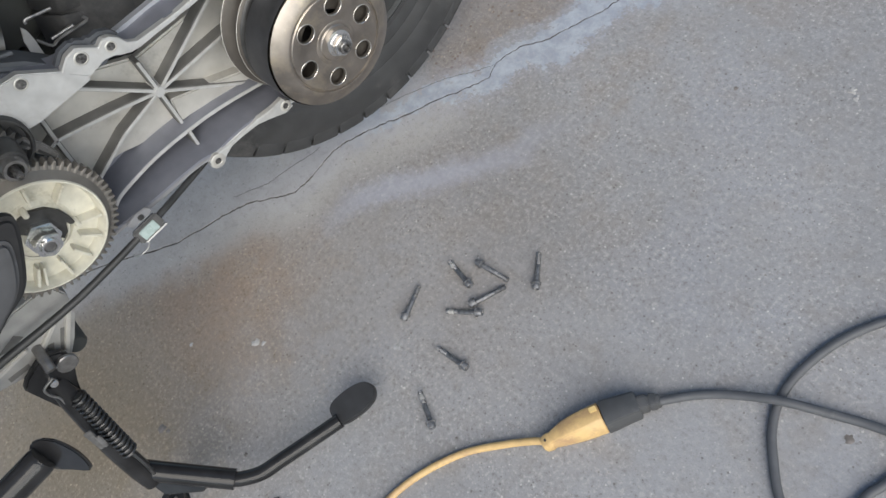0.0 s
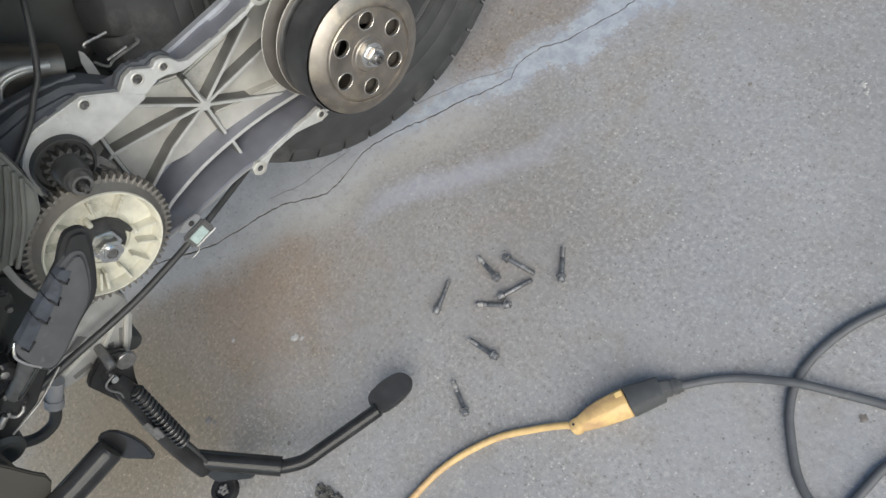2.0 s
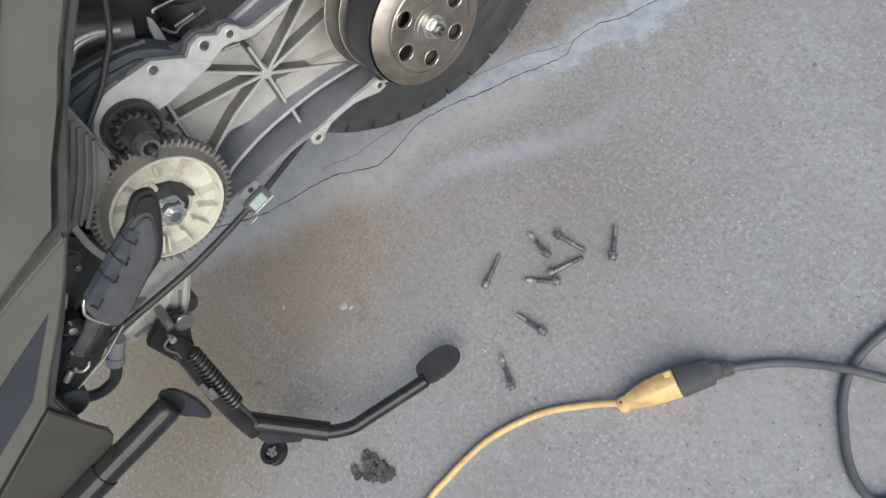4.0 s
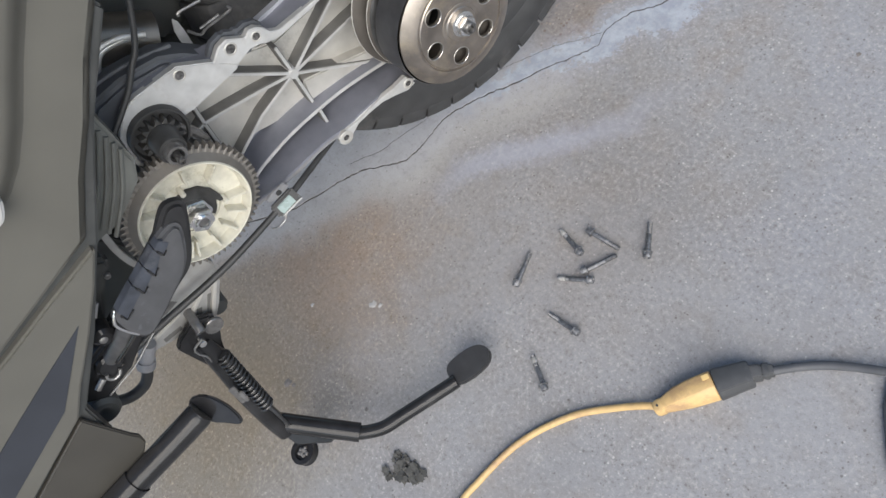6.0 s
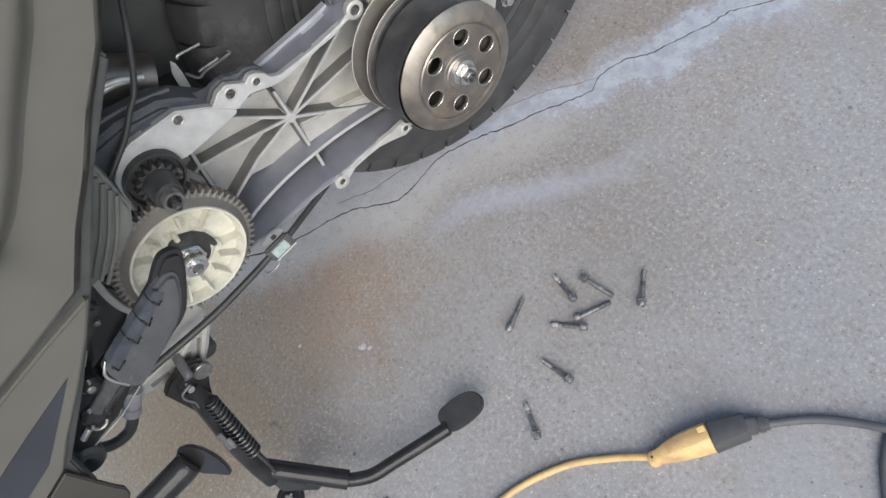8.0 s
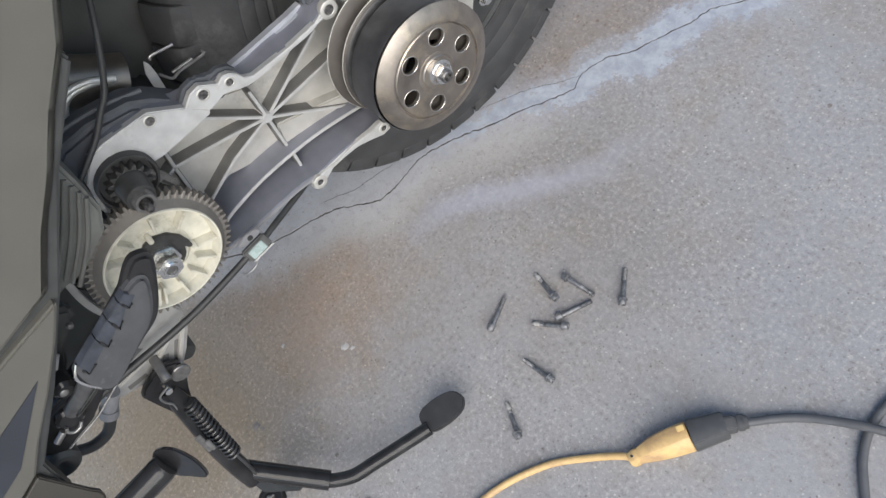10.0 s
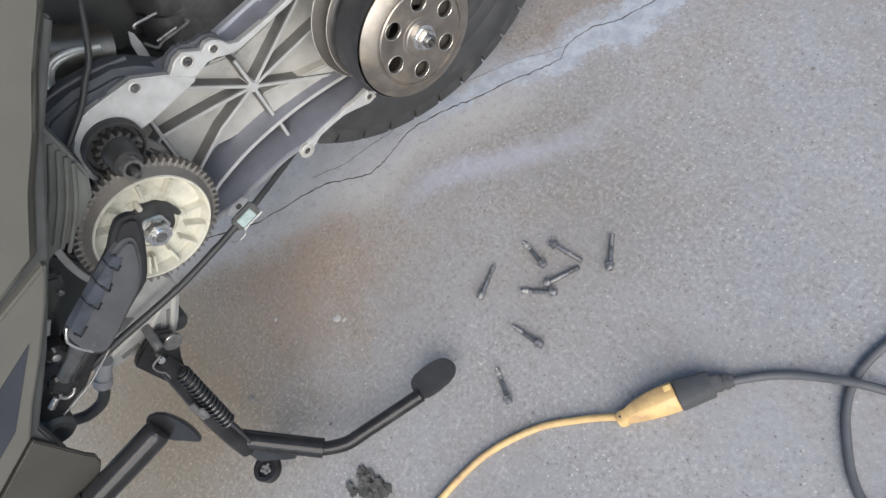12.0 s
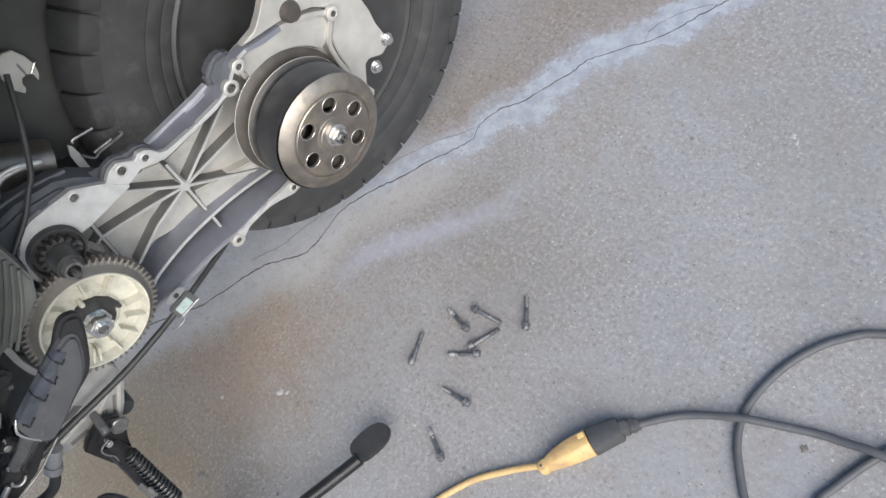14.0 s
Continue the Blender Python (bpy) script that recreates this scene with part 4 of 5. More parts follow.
part("anchor_clip", tube([(-0.043, -0.408, 0.264), (-0.043, -0.421, 0.262), (-0.043, -0.425, 0.252), (-0.042, -0.424, 0.240), (-0.040, -0.429, 0.228)], 0.0012, 8), DULL, stand, "bent wire clip")
part("arm_wear", bar((-0.0165, -0.4370, 0.2080), (-0.0115, -0.4440, 0.1800), 0.0075, 0.002, (1, 0, 0.4), 0.0008), PIVOT, stand, "greasy bare strip on the arm")
part("arm_plate", bar((-0.010, -0.434, 0.200), (-0.008, -0.440, 0.182), 0.005, 0.003, (1, 0, 0.4), 0.001), DULL, stand, "worn bare spot on the arm")

# brake cable under the case
cable = part("brake_cable", tube([(-0.100, -0.132, 0.2580), (-0.085, -0.165, 0.2690), (-0.078, -0.181, 0.2745), (-0.067, -0.206, 0.2830), (-0.056, -0.230, 0.2915), (-0.053, -0.260, 0.2940), (-0.050, -0.283, 0.2970), (-0.0465, -0.326, 0.3025), (-0.046, -0.368, 0.3095), (-0.0455, -0.407, 0.3175), (-0.045, -0.440, 0.3230), (-0.043, -0.520, 0.335)], [0.0026, 0.0028, 0.0032, 0.0034, 0.0034, 0.0034, 0.0036, 0.0037, 0.0039, 0.0040, 0.0040, 0.0040], 14), HOSE, scooter, "black brake cable with a metal clip")
clip = part("cable_clip", bar((-0.054, -0.2560, 0.2932), (-0.054, -0.2265, 0.2915), 0.0145, 0.0090, (1, 0, 0.55), 0.0018), BLACK, cable)
part("clip_sleeve", bar((-0.0490, -0.2505, 0.2945), (-0.0490, -0.2325, 0.2935), 0.0100, 0.0020, (1, 0, 0.55), 0.0006), CLEAR, clip, "pale shiny sleeve")
part("clip_edge", bar((-0.0490, -0.2530, 0.2868), (-0.0490, -0.2265, 0.2850), 0.0014, 0.0060, (1, 0, 0.55), 0.0005), DULL, clip)
part("wire_loop", tube([(-0.050, -0.2500, 0.2845), (-0.050, -0.2560, 0.2800), (-0.050, -0.2640, 0.2800), (-0.050, -0.2690, 0.2830), (-0.051, -0.2700, 0.2870)], 0.0010, 8), DULL, cable, "bent wire loop")
part("cable_bracket", prism([(-0.2250, 0.3010), (-0.2330, 0.2990), (-0.2500, 0.3020), (-0.2520, 0.3090), (-0.2400, 0.3110), (-0.2270, 0.3080)], -0.060, -0.057, 0.0008), ALLOY_GREY, cable)
# black disc paints the dark of the bracket's hole
part("bracket_eye_shade", lathe([(-0.0572, 0.0032), (-0.0560, 0.0030), (-0.0560, 0.0)], (-0.2375, 0.3050), 16), GRIME_AND_SHADE, cable)

# folded passenger footrest
peg = part("passenger_footrest", prism(rounded([(-0.305, 0.4645), (-0.290, 0.4735), (-0.280, 0.4760), (-0.2715, 0.469), (-0.2745, 0.458), (-0.299, 0.430), (-0.316, 0.417), (-0.338, 0.412), (-0.381, 0.400), (-0.389, 0.415), (-0.385, 0.437), (-0.376, 0.445), (-0.348, 0.452)]), 0.030, 0.0425, 0.0035, 4), SOFT_EDGE, scooter, "black rubber passenger footrest folded up, with four raised grips")
part("footrest_top", prism(rounded([(-0.316, 0.4605), (-0.302, 0.4655), (-0.2895, 0.4645), (-0.2875, 0.455), (-0.3045, 0.4335), (-0.320, 0.4225), (-0.338, 0.4165), (-0.377, 0.405), (-0.385, 0.418), (-0.381, 0.440), (-0.372, 0.4475), (-0.347, 0.4540)]), 0.034, 0.0470, 0.0034, 4), SOFT, peg, "greyed worn rubber face")


def grip(a, b, c, d):
    """A raised grip that climbs from flush at a-b to a step at c-d."""
    bm = loft([[(0.038, *p) for p in (a, b, c, d)], [(x, *p) for x, p in zip((0.0472, 0.0473, 0.0482, 0.0478), (a, b, c, d))]])
    return bevelled(bm, 0.0006, 2, 30)


# blue-black pads and raised dark strips carry the grips' shading in colour
for corners in (((-0.3050, 0.4650), (-0.3015, 0.4565), (-0.313, 0.4535), (-0.3125, 0.4640)), ((-0.3130, 0.4640), (-0.3140, 0.4545), (-0.331, 0.4465), (-0.3285, 0.4605)),
                ((-0.3290, 0.4605), (-0.3320, 0.4475), (-0.348, 0.4430), (-0.3460, 0.4565)), ((-0.3465, 0.4565), (-0.3490, 0.4445), (-0.374, 0.4380), (-0.3720, 0.4500))):
    part("grip_pad", grip(*corners), SOFT_BLUE, peg)
    b, c, d = [Vector(p) for p in corners[1:]]
    part("groove_shade", ribbon([tuple(d.lerp(c, 0.35)), tuple(c), tuple(c.lerp(b, 0.38))], 0.0032, 0.0468, 0.0487, 0.0008), SOFT_EDGE, peg)
part("footrest_trim", tube([(0.0415, -0.3735, 0.4490), (0.0425, -0.380, 0.4445), (0.0430, -0.3845, 0.439), (0.0430, -0.386, 0.428), (0.0425, -0.385, 0.414)], 0.0014, 8), ZINC, peg, "thin chrome trim")
part("footrest_shaft", tube([(0.036, -0.372, 0.432), (0.022, -0.392, 0.410), (0.010, -0.418, 0.392), (0.002, -0.436, 0.383)], [0.0088, 0.0086, 0.0078, 0.0070], 24), OILY, peg, "oily dark steel footrest shaft")
part("shaft_groove", tube([(0.0335, -0.388, 0.4090), (0.0215, -0.414, 0.3935), (0.0125, -0.432, 0.3835)], 0.0016, 8), BLACK, peg)
part("footrest_bracket", bevelled(loft([[(x, y, z) for y, z in ((-0.395, 0.372), (-0.386, 0.388), (-0.396, 0.402), (-0.418, 0.398), (-0.446, 0.396), (-0.466, 0.392), (-0.492, 0.372), (-0.478, 0.350), (-0.440, 0.352))] for x in (-0.020, 0.000)]), 0.003, 3), BLACK, peg, "glossy black footrest bracket", 45)
part("bracket_lip", tube([(0.0015, -0.3985, 0.3640), (0.0015, -0.4180, 0.3585), (0.0015, -0.4380, 0.3540), (0.0015, -0.4720, 0.3530)], 0.0011, 8), DULL, peg, "bare steel edge of the bracket")
part("bracket_lobe", lathe([(-0.004, 0.0130), (0.004, 0.0125), (0.0065, 0.0095), (0.0065, 0.0)], (-0.4420, 0.3790), 24), BLACK, peg)
part("bracket_hook", tube([(0.0085, -0.4390, 0.3720), (0.0090, -0.4440, 0.3690), (0.0090, -0.4500, 0.3700), (0.0085, -0.4520, 0.3750), (0.0080, -0.4490, 0.3790)], 0.0016, 8), DULL, peg, "bent steel wire clip")
part("frame_bracket", prism([(-0.378, 0.446), (-0.364, 0.430), (-0.370, 0.420), (-0.396, 0.407), (-0.413, 0.390), (-0.450, 0.372), (-0.480, 0.352), (-0.500, 0.372), (-0.470, 0.410), (-0.406, 0.446)], -0.046, -0.030, 0.004, 3), PLASTIC, scooter, "black frame bracket behind the footrest")
part("bracket_stud", tube([(0.0080, -0.4530, 0.3790), (0.0080, -0.4650, 0.3755)], 0.0030, 14, 1), DULL, scooter, "bright steel stud")
part("bracket_knob", lathe([(-0.006, 0.0100), (0.008, 0.0100), (0.011, 0.0065), (0.011, 0.0)], (-0.4150, 0.4090), 20), BLACK, scooter)
# lighter disc in place of the gloss highlight on the knob
part("knob_glint", lathe([(0.0095, 0.0040), (0.0115, 0.0036), (0.0122, 0.0020), (0.0122, 0.0)], (-0.4165, 0.4100), 20), DULL, scooter, "light disc that paints the glint on the black knob")
part("bracket_screw", lathe([(-0.030, 0.0030), (-0.0265, 0.0028), (-0.0255, 0.0018), (-0.0255, 0)], (-0.378, 0.420), 16), PIVOT, scooter)
# backing added to keep bright concrete from showing behind the footrest
part("dark_backing", prism(rounded([(-0.384, 0.378), (-0.378, 0.350), (-0.386, 0.326), (-0.402, 0.310), (-0.444, 0.297), (-0.476, 0.296), (-0.510, 0.310), (-0.520, 0.360), (-0.450, 0.400), (-0.405, 0.398)], 2), -0.150, -0.125, 0.004, 3), FADED, scooter, "dark backing added behind the footrest", 50)
part("grey_tab", prism([(-0.392, 0.430), (-0.398, 0.436), (-0.4080, 0.4290), (-0.4060, 0.4200)], -0.004, -0.001, 0.0006), ALLOY_GREY, scooter, "pale sliver of metal behind the panel")

# stand lever: a tube with a closed end and a sloping foot tab
lever = part("stand_lever", tube([(0.046, -0.640, 0.303), (0.048, -0.560, 0.302), (0.0495, -0.500, 0.3005), (0.0505, -0.465, 0.2995), (0.0510, -0.4400, 0.2990), (0.0510, -0.4335, 0.2990)], [0.0128, 0.0128, 0.0132, 0.0134, 0.0134, 0.0120], 28, 6), BLACK, scooter, "black tubular stand lever with a flared foot tab")
part("lever_sleeve", tube([(0.046, -0.640, 0.303), (0.048, -0.560, 0.302), (0.0490, -0.522, 0.3010)], 0.0146, 24, 4), BLACK, lever)
tab = [(0.034, -0.4330, 0.3050), (0.041, -0.4235, 0.3060), (0.0500, -0.4165, 0.3000), (0.0600, -0.4140, 0.2880), (0.0680, -0.4155, 0.2770), (0.0725, -0.4190, 0.2700), (0.0705, -0.4240, 0.2690), (0.0630, -0.4310, 0.2760), (0.0560, -0.4380, 0.2850), (0.0400, -0.4420, 0.3000)]
outline = smooth_path(tab + tab[:1], 3)[:-1]
part("foot_tab", bevelled(loft([[p + Vector((dx, 0.0, dz)) for p in outline] for dx, dz in ((-0.0035, -0.0040), (0.0012, 0.0014))]), 0.0016, 3, 30), BLACK, lever, "flattened flared tip", 50)

# bodywork
PANEL = [(-0.100, 0.700), (-0.185, 0.617), (-0.221, 0.593), (-0.255, 0.566), (-0.290, 0.542), (-0.331, 0.508), (-0.387, 0.503), (-0.442, 0.4985), (-0.560, 0.492), (-0.560, 0.740), (-0.200, 0.760)]
part("inner_body", prism([(-0.190, 0.605), (-0.255, 0.560), (-0.330, 0.496), (-0.400, 0.442), (-0.470, 0.394), (-0.490, 0.345), (-0.540, 0.312), (-0.640, 0.30), (-0.640, 0.70), (-0.20, 0.70)], 0.018, 0.0335, 0.002), PLASTIC, scooter)
side = part("side_panel", prism(PANEL, 0.0300, 0.042, 0.0065, 5), PAINT, scooter, "grey-bronze painted plastic side panel")
BULGE = [(-0.110, 0.735), (-0.205, 0.656), (-0.248, 0.627), (-0.278, 0.605), (-0.305, 0.588), (-0.324, 0.580), (-0.345, 0.577), (-0.560, 0.560), (-0.560, 0.745), (-0.200, 0.765)]
swell = [[(0.036 + 0.0175 * f, y, z) for y, z in inset(BULGE, d)] for d, f in ((-0.0045, 0.32), (-0.0015, 0.40), (0.0015, 0.56), (0.0045, 0.76), (0.0075, 0.91), (0.0105, 0.98), (0.0140, 1.0))]
part("panel_bulge", loft(swell), PAINT, side, "", 80)
part("badge", prism(rounded([(-0.323, 0.588), (-0.328, 0.583), (-0.333, 0.579), (-0.338, 0.577), (-0.344, 0.579), (-0.350, 0.588), (-0.343, 0.598), (-0.330, 0.598)], 3), 0.045, 0.0595, 0.002, 3), ALLOY_FACE, side, "pale edge of a badge")
lower = part("lower_panel", prism([(-0.334, 0.500), (-0.337, 0.496), (-0.361, 0.477), (-0.402, 0.449), (-0.446, 0.422), (-0.4775, 0.3995), (-0.552, 0.3805), (-0.640, 0.358), (-0.640, 0.490), (-0.442, 0.494), (-0.387, 0.498)], 0.0310, 0.041, 0.0035, 4), PAINT, scooter, "grey-bronze painted lower panel")
# flat plate; its dark blue paints the shade of an inclined facet
part("shaded_facet", prism([(-0.396, 0.465), (-0.453, 0.455), (-0.511, 0.4435), (-0.640, 0.415), (-0.640, 0.378), (-0.554, 0.399), (-0.473, 0.418), (-0.414, 0.454)], 0.038, 0.0418, 0.0004), PAINT_BLUE, lower, "dark blue-grey panel facet, its shade put into the colour")
part("floor_box", prism([(-0.479, 0.3960), (-0.481, 0.358), (-0.482, 0.337), (-0.4815, 0.327), (-0.486, 0.317), (-0.498, 0.308), (-0.541, 0.3005), (-0.640, 0.290), (-0.640, 0.352), (-0.553, 0.376)], 0.0345, 0.040, 0.0012, 3), BRONZE, scooter, "dark bronze plastic floorboard end")

# seat and tail, out of view, hung low to shade the engine
tail = []
for y, low, high, half in ((-0.62, 0.73, 0.80, 0.17), (-0.50, 0.725, 0.83, 0.20), (-0.20, 0.705, 0.86, 0.222), (-0.10, 0.690, 0.87, 0.226), (0.00, 0.590, 0.87, 0.226), (0.08, 0.535, 0.86, 0.220), (0.30, 0.515, 0.84, 0.185), (0.52, 0.62, 0.82, 0.13), (0.66, 0.73, 0.80, 0.06)):
    mid, tall = (low + high) / 2, (high - low) / 2
    tail.append([(-0.195 + half * (abs(math.cos(k * math.pi / 16)) ** 0.35) * (1 if math.cos(k * math.pi / 16) >= 0 else -1), y, mid + tall * (abs(math.sin(k * math.pi / 16)) ** 0.5) * (1 if math.sin(k * math.pi / 16) >= 0 else -1)) for k in range(32)])
part("unseen_tail", loft(tail), PLASTIC, scooter, "unseen tail and seat that shade the engine", 60)

# black duct with ridges in front of the fan
duct = part("air_duct", prism([(-0.262, 0.536), (-0.268, 0.509), (-0.276, 0.478), (-0.290, 0.462), (-0.330, 0.448), (-0.346, 0.452), (-0.400, 0.450), (-0.400, 0.540), (-0.300, 0.560)], -0.060, -0.022, 0.003), DUCT, scooter, "ridged black plastic air duct")
for k in range(5):
    d = 0.008 * k
    part("duct_ridge", tube([(-0.021, -0.270 - 0.001 * k, 0.528 - d), (-0.0205, -0.305, 0.500 - d), (-0.021, -0.340, 0.474 - d * 0.9)], 0.0020, 8, 4), DUCT, duct)
part("fan_shroud_edge", ribbon([(p.x, p.y) for p in smooth_path([(-0.3550, 0.4320, 0), (-0.3600, 0.4200, 0), (-0.3660, 0.4030, 0), (-0.3700, 0.3820, 0), (-0.3690, 0.3620, 0)], 4)], 0.0065, -0.066, -0.060, 0.0008), ALLOY_LUG, duct, "pale rim of the fan shroud")

# dark machinery behind the case
shroud = part("cylinder_shroud", prism([(-0.310, 0.470), (-0.297, 0.487), (-0.270, 0.498), (-0.240, 0.494), (-0.205, 0.480), (-0.191, 0.466), (-0.178, 0.446), (-0.172, 0.433), (-0.19, 0.43), (-0.30, 0.43)], -0.120, -0.084, 0.006, 3), MATT, scooter, "dark blue-grey engine casing")
part("shroud_lip", tube([(-0.096, -0.285, 0.495), (-0.098, -0.262, 0.501), (-0.100, -0.224, 0.489), (-0.100, -0.192, 0.472)], 0.0022, 8), MATT, shroud)
part("upper_rail", prism([(-0.130, 0.423), (-0.112, 0.4205), (-0.060, 0.4140), (-0.038, 0.4125), (-0.038, 0.402), (-0.128, 0.411)], -0.112, -0.097, 0.004, 4), ALLOY_COOL, case, "blue-grey cast bar above the rim")
part("flange_back", prism([(-0.182, 0.448), (-0.168, 0.456), (-0.155, 0.4555), (-0.146, 0.446), (-0.136, 0.445), (-0.128, 0.439), (-0.124, 0.428), (-0.15, 0.42), (-0.178, 0.43)], -0.090, -0.0785, 0.003), MATT, case)
part("mount_rubber", prism([(-0.004, 0.429), (-0.001, 0.418), (-0.020, 0.408), (-0.042, 0.412), (-0.038, 0.426), (-0.020, 0.434)], -0.105, -0.088, 0.004, 3), MATT, shroud)
for r, z in ((0.030, -0.150), (0.020, -0.140)):
    part("chrome_ring", tube([(-0.13, -0.262, 0.475), (-0.13, -0.240, 0.499 - 0.3 * (0.03 - r)), (-0.13, -0.219, 0.495 - 0.3 * (0.03 - r)), (-0.13, -0.200, 0.478)], 0.0032, 10), ALLOY_FACE, shroud)
part("intake_body", tube([(-0.18, -0.31, 0.56), (-0.172, -0.262, 0.520), (-0.168, -0.228, 0.480), (-0.165, -0.20, 0.45)], 0.024, 24), PULLEY, shroud, "dull metal intake pipe")
part("wiring_hose", tube([(-0.120, -0.150, 0.560), (-0.095, -0.180, 0.532), (-0.085, -0.207, 0.506), (-0.080, -0.224, 0.4975), (-0.074, -0.242, 0.4890), (-0.068, -0.262, 0.4835), (-0.063, -0.280, 0.4795), (-0.061, -0.296, 0.4730), (-0.062, -0.315, 0.4600)], 0.0027, 10), HOSE, scooter, "black hose")
part("rear_mudguard", prism([(-0.200, 0.40), (-0.150, 0.40), (-0.030, 0.39), (0.060, 0.45), (0.10, 0.62), (-0.05, 0.70), (-0.260, 0.62), (-0.28, 0.50)], -0.30, -0.215, 0.01), FADED, scooter, "black plastic inner mudguard")
part("air_filter_hose", joined(*[tube([(-0.205, -0.128 + 0.020 * k, 0.44 + 0.028 * k), (-0.190, -0.100 + 0.020 * k, 0.424 + 0.028 * k), (-0.200, -0.072 + 0.020 * k, 0.410 + 0.028 * k)], 0.016, 14) for k in range(5)]), PLASTIC, scooter, "ribbed black air filter boot")
part("metal_tab", prism([(-0.1755, 0.4500), (-0.1830, 0.4400), (-0.1865, 0.4290), (-0.1895, 0.4130), (-0.1830, 0.4100), (-0.1760, 0.4330), (-0.1740, 0.4440)], -0.162, -0.160, 0.0004), ALLOY_FACE, scooter, "bare metal tab")
part("hook_plate", prism([(-0.141, 0.493), (-0.139, 0.501), (-0.143, 0.506), (-0.149, 0.507), (-0.153, 0.503), (-0.155, 0.497), (-0.159, 0.495), (-0.163, 0.506), (-0.161, 0.520), (-0.154, 0.532), (-0.142, 0.537), (-0.133, 0.532), (-0.130, 0.518), (-0.131, 0.506), (-0.135, 0.498)], -0.204, -0.200, 0.0006), ALLOY, scooter, "pale metal disc with a hook notch")
for a, c in (((-0.1985, -0.140, 0.521), (-0.1985, -0.1435, 0.507)), ((-0.1985, -0.129, 0.509), (-0.1985, -0.139, 0.5045))):
    part("lock_wire", tube([a, c], 0.0011, 6, 1), ZINC, scooter)
part("metal_strap", prism([(0.012, 0.455), (0.022, 0.450), (0.010, 0.425), (-0.004, 0.428)], -0.204, -0.200, 0.0006), ALLOY_FACE, scooter)
for way in ([(-0.136, -0.1690, 0.4615), (-0.136, -0.1670, 0.4640), (-0.136, -0.1560, 0.4600), (-0.136, -0.1460, 0.4560)], [(-0.136, -0.1740, 0.4460), (-0.136, -0.1690, 0.4330), (-0.136, -0.1600, 0.4330), (-0.136, -0.1340, 0.4270), (-0.136, -0.1335, 0.4320)], [(-0.137, -0.1650, 0.4370), (-0.137, -0.1540, 0.4345), (-0.137, -0.1440, 0.4320)]):
    part("wire_bracket", tube(way, 0.0014, 8, 3), DULL, scooter, "thin steel wire bracket")
part("lower_frame", tube([(-0.17, -0.60, 0.30), (-0.16, -0.50, 0.31), (-0.15, -0.42, 0.33), (-0.14, -0.34, 0.36)], 0.016, 16), BLACK, scooter, "black frame tube")
part("engine_block", prism([(-0.42, 0.34), (-0.40, 0.44), (-0.30, 0.46), (-0.20, 0.40), (-0.10, 0.375), (-0.02, 0.36), (0.03, 0.34), (-0.05, 0.28), (-0.20, 0.30), (-0.35, 0.31)], -0.34, -0.142, 0.01), PLASTIC, scooter, "dark engine block in shadow")
part("vent_hose", tube([(-0.060, -0.455, 0.290), (-0.060, -0.466, 0.281), (-0.060, -0.4760, 0.2715), (-0.060, -0.4890, 0.2655), (-0.060, -0.5060, 0.2700), (-0.060, -0.5200, 0.2890), (-0.060, -0.5330, 0.3090), (-0.070, -0.580, 0.330)], 0.0060, 16), HOSE, scooter, "black rubber breather hose")
part("hose_fitting", joined(tube([(-0.058, -0.440, 0.303), (-0.060, -0.462, 0.2855)], 0.0082, 16, 1), tube([(-0.060, -0.4590, 0.2880), (-0.060, -0.4665, 0.2815)], 0.0098, 16, 1)), ALLOY_GREY, scooter, "grey hose fitting")
part("lower_knuckle", lathe([(-0.06, 0.0), (-0.06, 0.0165), (0.0, 0.0165), (0.004, 0.013), (0.004, 0.008), (-0.002, 0.0)], (-0.4900, 0.3445), 28), PLASTIC, scooter)

# ---- loose things on the concrete ----
bolt = thing("flange_bolt", "greasy dark steel flange bolt lying on the concrete", "bolt", (0, 0, 0), "removed cover bolts")


def bolt_parts(owner, long=0.0465):
    """A socketed flange bolt along +x, lying on z = 0; its head sits at the origin."""
    z = 0.0052
    head = joined(lathe([(-0.0035, 0.0), (-0.0035, 0.0024), (-0.0048, 0.0027), (-0.0050, 0.0039), (-0.0042, 0.0045), (0.0012, 0.0045), (0.0016, 0.0058), (0.0026, 0.0058), (0.0030, 0.0035)], (0, z), 20))
    part("head", head, LOOSE, owner, "round flanged head")
    part("shank", lathe([(0.0028, 0.0030), (long * 0.55, 0.0029), (long * 0.55 + 0.0004, 0.0026)], (0, z - 0.0018), 14), LOOSE, owner)
    prof = []
    x = long * 0.55
    while x < long - 0.006:
        prof += [(x, 0.0025), (x + 0.0005, 0.0030)]
        x += 0.001
    prof += [(long - 0.006, 0.0025), (long - 0.0055, 0.0030), (long - 0.0052, 0.0024), (long - 0.005, 0.0)]
    part("thread", lathe(prof, (0, z - 0.0020), 14), LOOSE, owner)


bolt_parts(bolt)
BOLTS = [((0.049, -0.146), (0.033, -0.106)), ((0.085, -0.068), (0.042, -0.061)), ((0.079, -0.041), (0.124, -0.036)), ((0.153, -0.022), (0.125, 0.014)),
         ((0.107, -0.082), (0.124, -0.042)), ((0.120, -0.087), (0.086, -0.109)), ((0.150, -0.144), (0.103, -0.149)), ((0.166, -0.216), (0.128, -0.199))]
